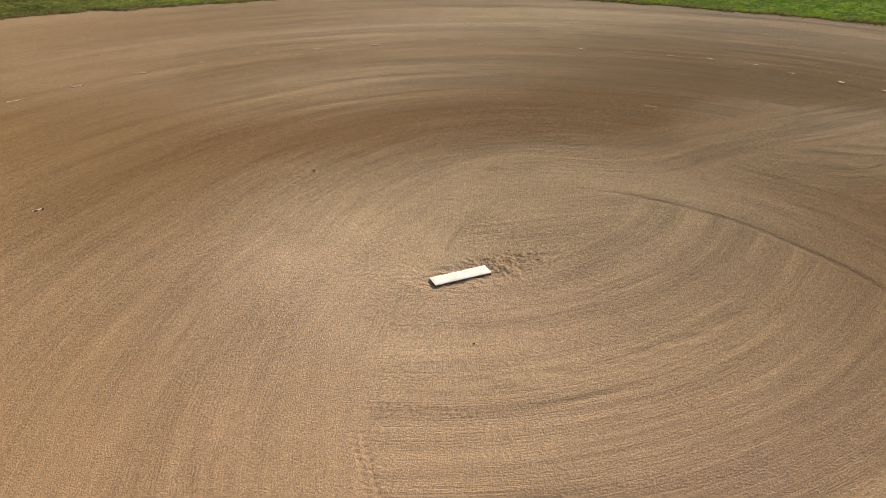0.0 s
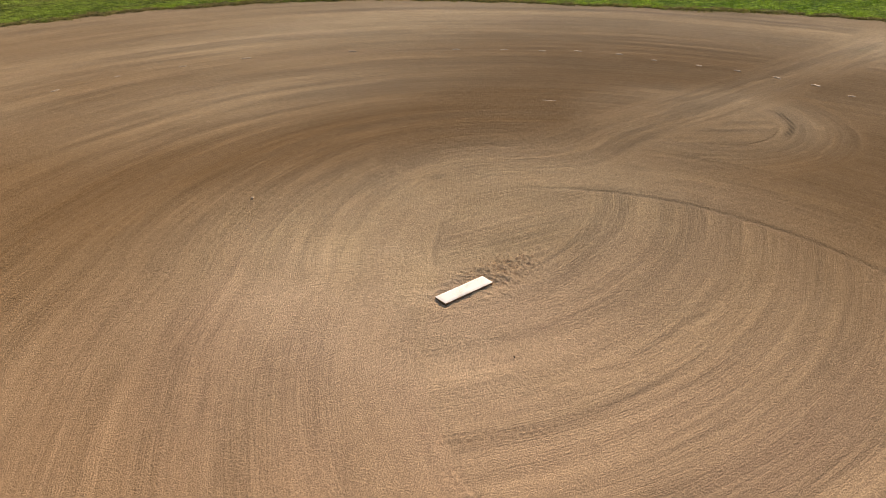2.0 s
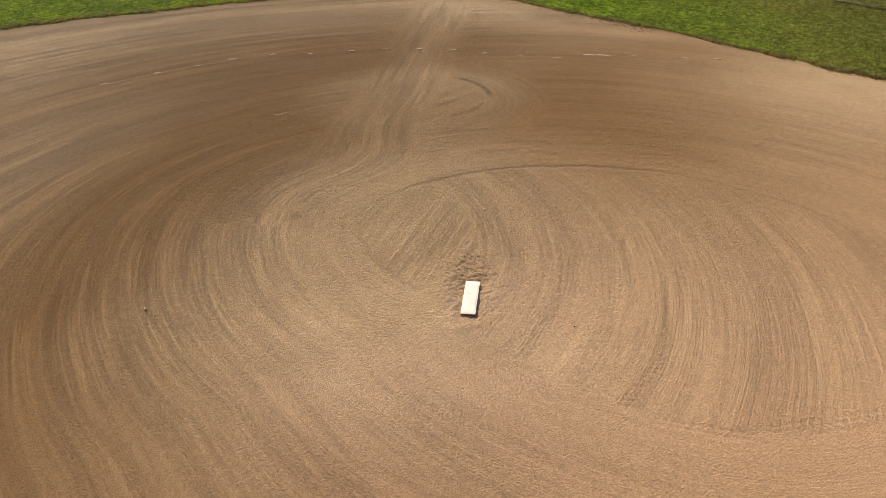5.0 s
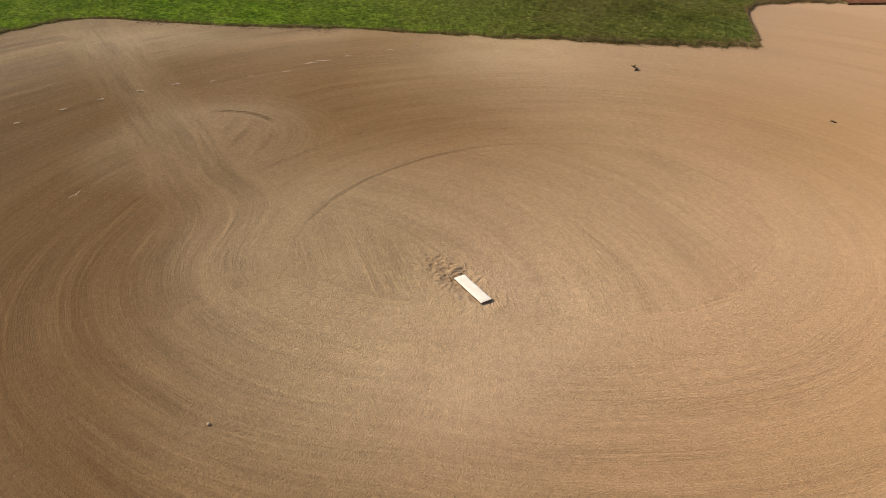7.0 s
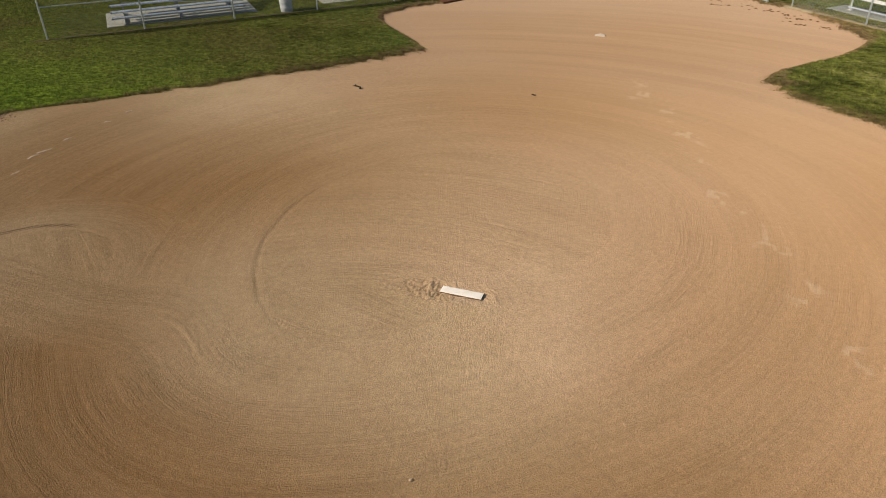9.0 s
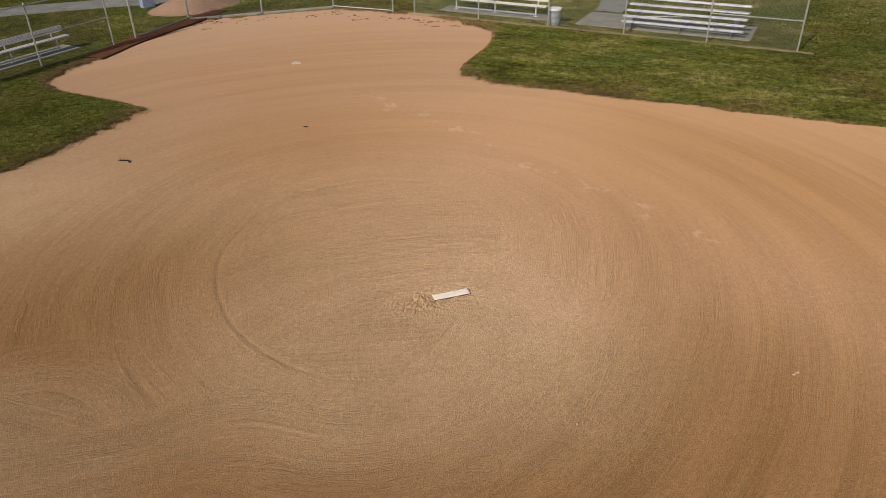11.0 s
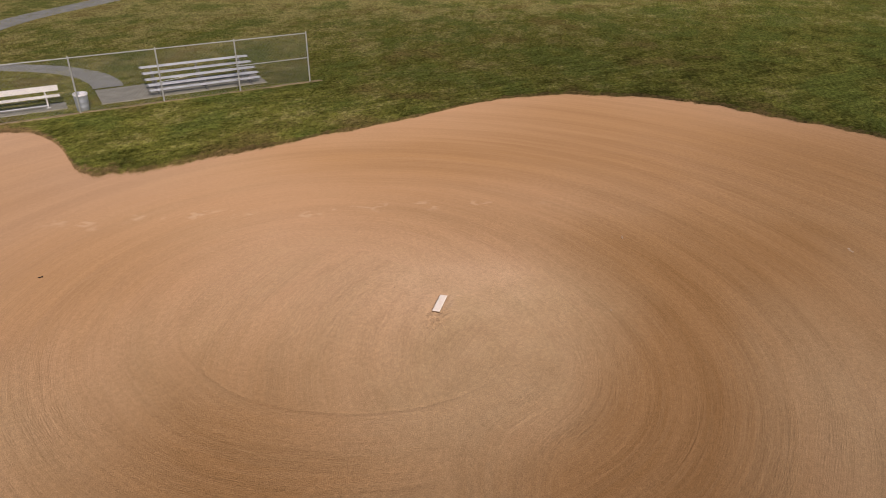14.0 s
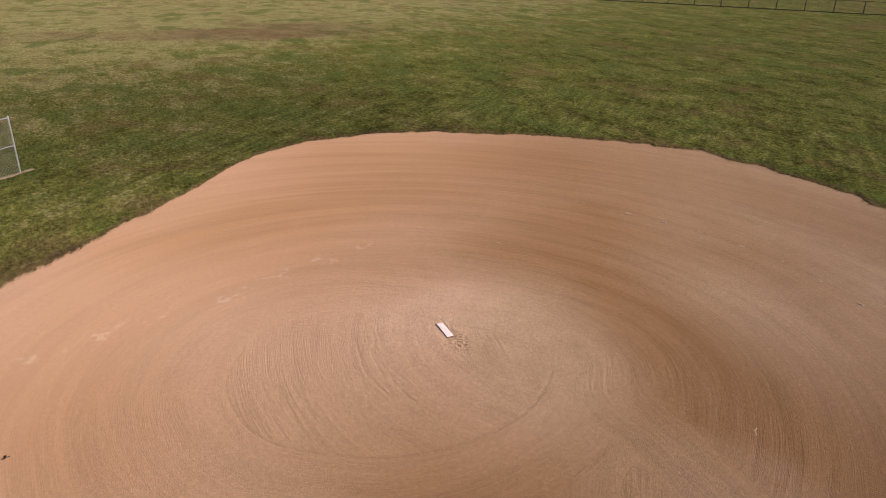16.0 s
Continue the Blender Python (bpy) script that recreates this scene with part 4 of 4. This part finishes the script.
CLEAR = []
# bare soil strip whose dark tone paints the backstop fence's shadow
ribbon("shaded_soil_strip", [(7.0, -17.3), (6.0, -18.95), (5.05, -20.2), (4.1, -21.3), (3.3, -22.3), (2.5, -23.2)], 0.80, 0.062, M_SHADED_SOIL,
       "bare red soil darkened as fence shade along the backstop foot", "bare soil")


def clear_rect(m, u0, u1, v0, v1):
    inv = m.inverted()

    def test(x, y):
        u = inv[0][0] * x + inv[0][1] * y + inv[0][3]
        v = inv[1][0] * x + inv[1][1] * y + inv[1][3]
        return (u > u0) & (u < u1) & (v > v0) & (v < v1)
    CLEAR.append(test)


strip_turn = math.degrees(math.atan2(-5.8, -4.7))
clear_rect(pose(7.0, -17.3, 0, 0, 0, strip_turn), -0.2, 7.6, -0.9, 0.8)
for side, bench_pad, stand_pad, who in ((THIRD, (0.72, 5.4, 0.82, 1.75), (6.55, 12.8, 0.75, 2.95), "third-base"),
                                        (FIRST, (0.72, 5.3, 0.82, 1.75), (7.7, 12.6, 0.75, 2.95), "first-base")):
    slab("bench_slab", side, *bench_pad, "thin concrete slab under the " + who + " players bench")
    slab("bleacher_slab", side, *stand_pad, "thin concrete slab under the " + who + " bleacher")
    clear_rect(side, *bench_pad)
    clear_rect(side, *stand_pad)

build_tufts("grass_edge_blades", 90000, (0.07, 0.14, "edge"), 0.034, 0.010, 3, "ragged green grass blades along the dirt edge")
build_tufts("grass_blades", 560000, (0.0, 12.0, "even"), 0.05, 0.015, 4, "short mown blades of green and straw grass")
build_tufts("outfield_blades", 420000, (12.0, 34.0, "even"), 0.07, 0.026, 6, "short coarse blades of worn outfield grass")

# ---- strips under the fences, dead tufts and rubble ----
for side, who in ((THIRD, "third-base"), (FIRST, "first-base")):
    bm = bmesh.new()
    n = 90
    rows = []
    for i in range(n + 1):
        u = -0.25 + (BAY * BAYS + 0.75) * i / n
        a = 0.13 + 0.12 * noise.noise(Vector((u * 1.1, 0.3, 1))) + 0.07 * noise.noise(Vector((u * 5.0, 0.3, 1)))
        b = 0.14 + 0.10 * noise.noise(Vector((u * 1.3, 4.3, 1))) + 0.06 * noise.noise(Vector((u * 5.0, 4.3, 1)))
        rows.append([bm.verts.new((u, v, z)) for v, z in ((-a, -0.03), (-a * 0.6, 0.022), (b * 0.6, 0.022), (b, -0.03))])
    for p, q in zip(rows[:-1], rows[1:]):
        for k in range(3):
            bm.faces.new((p[k], q[k], q[k + 1], p[k + 1]))
    # first-base strip: the fence's shadow painted as a dark tone
    ob = smooth(part("fence_strip", bm, M_STRIP if who == "third-base" else M_STRIP_SHADE, None))
    ob.matrix_world = side
    tagged(ob, ("worn strip of pale dry soil under the " if who == "third-base" else "narrow strip coloured as fence shade under the ") + who + " fence", "bare soil", kind="structure")

# ---- fences, benches and bleachers ----
side_fence(THIRD, "galvanised chain-link fence along the third-base benches")
side_fence(FIRST, "galvanised chain-link fence along the first-base benches", M_SHADEDWIRE)
backstop()
bleacher(THIRD @ pose(8.25, 0.45, 0.035), "low four-row aluminium bleacher on a slab behind the fence")
bleacher(FIRST @ pose(8.1, 0.45, 0.035), "low four-row aluminium bleacher on a slab in the first-base grass")
player_bench(THIRD @ pose(0.88, 0.95, 0.035), "long white players bench with backrest on concrete")
player_bench(FIRST @ pose(0.88, 0.95, 0.035), "long white players bench beside the first-base fence")
trash_can(THIRD @ pose(5.87, 0.36, 0.0), M_CAN, "galvanised trash can with pale liner beside the fence")
trash_can(FIRST @ pose(6.75, 0.36, 0.0), M_CANWHITE, "pale grey trash can with liner beside the fence")


def pitching_rubber():
    thing = tagged(empty("pitching_rubber", pose(0, 0, 0)), "worn white rubber pitching slab set in the dirt", "pitching rubber")
    bm = bmesh.new()
    nx, ny = 26, 8
    top = [[None] * (ny + 1) for _ in range(nx + 1)]
    low = [[None] * (ny + 1) for _ in range(nx + 1)]
    for i in range(nx + 1):
        for j in range(ny + 1):
            u, v = i / nx * 2 - 1, j / ny * 2 - 1
            x, y = u * 0.305, v * 0.076
            wob = 0.0035 * noise.noise(Vector((x * 9, y * 9, 2)))
            fall = 0.006 * max(abs(u) ** 14, abs(v) ** 10)
            edge = 0.004 * noise.noise(Vector((x * 14, y * 14, 5)))
            top[i][j] = bm.verts.new((x + edge * (abs(u) > 0.99), y + edge * (abs(v) > 0.99), 0.024 + wob - fall))
            low[i][j] = bm.verts.new((x * 0.985, y * 0.97, -0.05))
    for i in range(nx):
        for j in range(ny):
            bm.faces.new((top[i][j], top[i + 1][j], top[i + 1][j + 1], top[i][j + 1]))
            bm.faces.new((low[i][j], low[i][j + 1], low[i + 1][j + 1], low[i + 1][j]))
    for i in range(nx):
        bm.faces.new((low[i][0], low[i + 1][0], top[i + 1][0], top[i][0]))
        bm.faces.new((top[i][ny], top[i + 1][ny], low[i + 1][ny], low[i][ny]))
    for j in range(ny):
        bm.faces.new((top[0][j], top[0][j + 1], low[0][j + 1], low[0][j]))
        bm.faces.new((low[nx][j], low[nx][j + 1], top[nx][j + 1], top[nx][j]))
    part("slab", bm, M_RUBBER, thing)
    return thing


pitching_rubber()


def home_plate():
    bm = bmesh.new()
    shape = [(-0.215, 0.215), (0.215, 0.215), (0.215, 0.0), (0.0, -0.215), (-0.215, 0.0)]
    a = [bm.verts.new((x * 0.94, y * 0.94, 0.024)) for x, y in shape]
    b = [bm.verts.new((x, y, 0.012)) for x, y in shape]
    c = [bm.verts.new((x, y, -0.03)) for x, y in shape]
    bm.faces.new(a[::-1])
    for p, q in ((a, b), (b, c)):
        for i in range(5):
            bm.faces.new((p[i], p[(i + 1) % 5], q[(i + 1) % 5], q[i]))
    bmesh.ops.recalc_face_normals(bm, faces=bm.faces)
    ob = part("home_plate", bm, M_PLATE, None)
    ob.matrix_world = pose(0.55, -14.4, -0.006, 0, 0, 2) @ Matrix.Diagonal((0.72, 0.72, 1, 1))
    return tagged(ob, "white five-sided home plate dusted with clay", "home plate")


home_plate()


def lumps(name, places, material, label, category, flat=0.6):
    """Many small broken clods as one heap."""
    rng = random.Random(5)
    bm = bmesh.new()
    for x, y, z, size in places:
        made = bmesh.ops.create_icosphere(bm, subdivisions=1, radius=size)
        turn = Euler((rng.uniform(0, 6), rng.uniform(0, 6), rng.uniform(0, 6))).to_matrix()
        for v in made["verts"]:
            k = 0.65 + 0.6 * rng.random()
            q = turn @ (v.co * k)
            v.co = Vector((x + q.x * 1.2, y + q.y, z + q.z * flat))
    return tagged(part(name, bm, material, None), label, category, kind="stuff")


rng = random.Random(11)
spots = []
for k in range(120):
    x, y = rng.gauss(0.60, 0.22), rng.gauss(0.08, 0.10)
    if abs(x) < 0.33 and abs(y) < 0.10:
        continue
    spots.append((x, y, -0.002, rng.uniform(0.004, 0.011)))
for k in range(110):
    s = rng.choice((-1, 1))
    x, y = rng.uniform(-0.5, 0.5), s * rng.uniform(0.09, 0.24)
    spots.append((x, y, -0.012, rng.uniform(0.003, 0.008)))
for k in range(40):
    spots.append((rng.gauss(-0.45, 0.10), rng.gauss(0.02, 0.10), -0.008, rng.uniform(0.003, 0.009)))
lumps("clods", spots, M_CLOD, "crumbled clay clods round the pitching rubber", "dirt clods")


r2 = random.Random(21)
dead = []
for k in range(62):
    t = r2.random()
    base = (-6.6 + 4.6 * t, -17.4 - 4.2 * t) if r2.random() < 0.55 else (-2.4 + 6.2 * t, -21.5 + 0.2 * r2.random())
    gap = abs(r2.gauss(0.0, 0.55))
    x, y = base[0] + 0.68 * gap + r2.gauss(0, 0.10), base[1] + 0.72 * gap + r2.gauss(0, 0.10)
    for j in range(r2.choice((1, 2, 3, 5))):
        dead.append((x + r2.gauss(0, 0.12), y + r2.gauss(0, 0.05), 0.003, r2.uniform(0.018, 0.055)))
lumps("dead_tufts", dead, M_DEAD, "brown dead grass tufts scattered along the backstop", "dead grass", 0.5)
rubble = []
for k in range(1300):
    t = r2.random()
    x, y = 12.4 + 4.4 * t, -3.6 + 4.4 * t
    off = abs(r2.gauss(0.0, 0.30)) - 0.10
    rubble.append((x - 0.7 * off + r2.gauss(0, 0.05), y + 0.7 * off + r2.gauss(0, 0.05), 0.004, 0.006 + 0.026 * r2.random() ** 2))
lumps("edge_rubble", rubble, M_EDGE, "broken clods of soil and roots along the grass edge", "dirt clods", 0.7)


def chalk_mark(long, seed, m, label="broken white chalk mark on the infield dirt", material=None, wide=0.026):
    r = random.Random(seed)
    bm = bmesh.new()
    n = 9
    left, right, base, off = [], [], [], 0.0
    for i in range(n):
        t = i / (n - 1)
        w = wide * (math.sin(math.pi * (0.12 + 0.76 * t)) ** 0.6) * r.uniform(0.55, 1.25)
        off = off * 0.6 + r.uniform(-0.022, 0.022)
        x = (t - 0.5) * long
        left.append((bm.verts.new((x, off + w, 0.005 + r.uniform(0, 0.001))), bm.verts.new((x, off + w * 1.2, -0.02))))
        right.append((bm.verts.new((x, off - w, 0.005 + r.uniform(0, 0.001))), bm.verts.new((x, off - w * 1.2, -0.02))))
        base.append(bm.verts.new((x, off, 0.0065 + r.uniform(0, 0.0015))))
    for i in range(n - 1):
        bm.faces.new((left[i][0], base[i], base[i + 1], left[i + 1][0]))
        bm.faces.new((base[i], right[i][0], right[i + 1][0], base[i + 1]))
        bm.faces.new((left[i][1], left[i][0], left[i + 1][0], left[i + 1][1]))
        bm.faces.new((right[i][0], right[i][1], right[i + 1][1], right[i + 1][0]))
    ob = part("chalk_mark", bm, material or M_CHALK, None)
    ob.matrix_world = m
    return tagged(ob, label, "chalk mark", group="chalk marks of the pitching circle")


# marks along the chalk circle, then loose scraps
ARC = [(9.80, 2.83, 0.30), (9.89, 2.04, 0.30), (9.94, 1.30, 0.32), (9.72, 0.55, 0.20), (9.50, -1.04, 0.30), (9.80, -1.75, 0.36), (9.83, -2.05, 0.42),
       (9.85, -2.70, 0.25), (9.8, -3.8, 0.2), (9.8, -4.5, 0.2), (9.55, 3.55, 0.26), (9.6, -0.25, 0.2), (9.2, 4.4, 0.2), (9.06, 5.21, 0.24), (8.59, 5.97, 0.26), (8.0, 6.5, 0.2),
       (7.4, 7.1, 0.22), (6.6, 7.8, 0.2), (4.7, 9.1, 0.2), (2.6, 10.0, 0.22), (1.28, 10.17, 0.3), (0.0, 10.2, 0.2), (-1.2, 9.9, 0.28), (-2.4, 9.5, 0.32),
       (-3.5, 9.0, 0.28), (-4.5, 8.4, 0.3)]
for i, (x, y, long) in enumerate(ARC):
    chalk_mark(long * (0.45 + 0.45 * (i * 61 % 29) / 29), i, pose(x, y, 0.006, 0, 0, math.degrees(math.atan2(x, -y)) + (i * 37 % 17 - 8)))
for i, (x, y, long, turn) in enumerate(((5.3, 3.8, 0.25, 130), (8.9, -7.0, 0.14, 30), (-3.9, 3.4, 0.12, 10))):
    chalk_mark(long, 50 + i, pose(x, y, 0.004, 0, 0, turn), "faint pale chalk scrap pressed into the dirt", M_SCRAP, 0.010)


def twig(m, seed, long, label):
    r = random.Random(seed)
    bm = bmesh.new()
    p = Vector((-long / 2, 0, 0.012))
    for k in range(5):
        q = p + Vector((long / 5, r.uniform(-0.05, 0.05), r.uniform(-0.006, 0.02)))
        q.z = max(q.z, 0.01)
        add_tube(bm, p, q, 0.022 * (1 - k * 0.13), 7, 0.022 * (1 - (k + 1) * 0.13))
        if k in (1, 2):
            add_tube(bm, q, q + Vector((0.06, r.choice((-1, 1)) * 0.09, 0.01)), 0.012, 6, 0.005)
        p = q
    ob = part("twig", bm, M_DARK, None)
    ob.matrix_world = m
    return tagged(ob, label, "twig")


twig(pose(5.43, -7.70, 0, 0, 0, -45), 1, 0.30, "dark fallen twig lying on the infield dirt")
twig(pose(1.12, -8.43, 0, 0, 0, 20) @ Matrix.Diagonal((0.6, 0.6, 0.6, 1)), 2, 0.17, "short dark stick lying on the dirt")


def pebble(x, y, size, material, label):
    r = random.Random(int(x * 100))
    bm = bmesh.new()
    made = bmesh.ops.create_icosphere(bm, subdivisions=2, radius=size)
    for v in made["verts"]:
        v.co *= 0.8 + 0.4 * noise.noise(v.co * (2.0 / size) * 0.5 + Vector((x, y, 0)))
        v.co.z *= 0.65
    ob = smooth(part("pebble", bm, material, None))
    ob.matrix_world = pose(x, y, size * 0.35)
    return tagged(ob, label, "pebble", group="pebbles on the infield")


pebble(-0.375, -1.065, 0.011, M_DARK, "small dark stone on the raked dirt")
pebble(-0.60, 3.30, 0.022, M_CHALK, "small white stone on the raked dirt")


def clay_pile():
    bm = bmesh.new()
    n, m = 48, 16
    loops = []
    for j in range(m + 1):
        k = j / m
        row = []
        for i in range(n):
            a = i * 2 * math.pi / n
            rad = k * (1.75 + 0.25 * math.sin(a * 2 + 1) + 0.25 * noise.noise(Vector((math.cos(a), math.sin(a), 3))))
            x, y = rad * math.cos(a) * 1.15, rad * math.sin(a)
            z = 0.62 * (math.cos(math.pi * k) * 0.5 + 0.5) ** 0.8 + 0.10 * noise.noise(Vector((x * 1.6, y * 1.6, 1))) * (1 - k) - 0.05 * k ** 4
            row.append(bm.verts.new((x, y, z)))
            if j == 0:
                break
        loops.append(row)
    for i in range(n):
        bm.faces.new((loops[0][0], loops[1][i], loops[1][(i + 1) % n]))
    for a, b in zip(loops[1:-1], loops[2:]):
        for i in range(n):
            bm.faces.new((a[i], b[i], b[(i + 1) % n], a[(i + 1) % n]))
    ob = smooth(part("clay_heap", bm, M_CLAY, None))
    ob.matrix_world = pose(3.5, -24.4, 0.045, 0, 0, 20)
    return tagged(ob, "low heap of reddish loose clay behind the backstop", "dirt pile")


clay_pile()


def storage_crate():
    thing = tagged(empty("plastic_crate", pose(5.45, -25.05, 0.06, 0, 0, 25) @ Matrix.Diagonal((0.9, 0.9, 0.8, 1))), "pale blue plastic crate standing beside the clay heap", "crate")
    for name, c, s in (("side_panel", (-0.27, 0, 0.33), (0.03, 0.42, 0.62)), ("side_panel", (0.27, 0, 0.33), (0.03, 0.42, 0.62)),
                       ("front_panel", (0, 0.20, 0.31), (0.51, 0.03, 0.56)), ("back_panel", (0, -0.20, 0.31), (0.51, 0.03, 0.56)), ("base", (0, 0, 0.03), (0.51, 0.37, 0.04))):
        bm = bmesh.new()
        add_box(bm, c, s, bevel=0.006)
        part(name, bm, M_CRATE, thing)
    for x in (-0.14, 0.14):
        bm = bmesh.new()
        add_box(bm, (x, 0, 0.635), (0.24, 0.44, 0.02), turn=None, bevel=0.005)
        part("lid_flap", bm, M_CRATE, thing)
    return thing


storage_crate()

# uprights for the legs of an unseen taller fixture; height and caps added
for i, (x, y, rad) in enumerate(((-5.8, -30.7, 0.09), (-6.4, -31.0, 0.05), (-6.75, -30.9, 0.06))):
    bm = bmesh.new()
    add_tube(bm, (0, 0, -0.1), (0, 0, 0.95), rad, 14)
    add_tube(bm, (0, 0, 0.95), (0, 0, 1.0), rad * 1.1, 14, rad * 0.5)
    ob = part("bollard", bm, M_POST, None)
    ob.matrix_world = pose(x, y, 0.045)
    tagged(ob, "pale upright beside the footpath, for the leg of a fixture", "bollard", group="posts by the path")

# ---- across the park ----
far = pose(-39.7, -26.9, 0.04, 0, 0, -103)
slab("bleacher_slab", far, -0.2, 4.4, 0.2, 2.9, "thin concrete slab under a distant bleacher")
bleacher(far @ pose(0, 0.3, 0.035), "distant low four-row aluminium bleacher by a neighbouring field")


def far_fence():
    a, b = Vector((-84.0, 38.5, 0.03)), Vector((-38.0, 88.0, 0.03))
    way = b - a
    count = 21
    thing = tagged(empty("boundary_fence", pose(a.x, a.y, a.z, 0, 0, math.degrees(math.atan2(way.y, way.x)))),
                   "long low chain-link boundary fence across the outfield", "fence")
    bay, high = way.length / count, 1.5
    post = post_mesh(high, 0.06, M_FARPOST)
    fabric = wire_fabric("wire_fabric", bay, high - 0.06, 0.12, 0.007, M_FARPOST)
    for k in range(count + 1):
        share("post", post, thing, pose(k * bay, 0, 0))
    for k in range(count):
        share("wire_fabric", fabric, thing, pose(k * bay, -0.05, 0))
    rail(thing, (0, 0, high), (way.length, 0, high), "top_rail", 0.035, M_FARPOST)
    rail(thing, (0, 0, 0.08), (way.length, 0, 0.08), "bottom_rail", 0.05, M_FARPOST)
    return thing


far_fence()
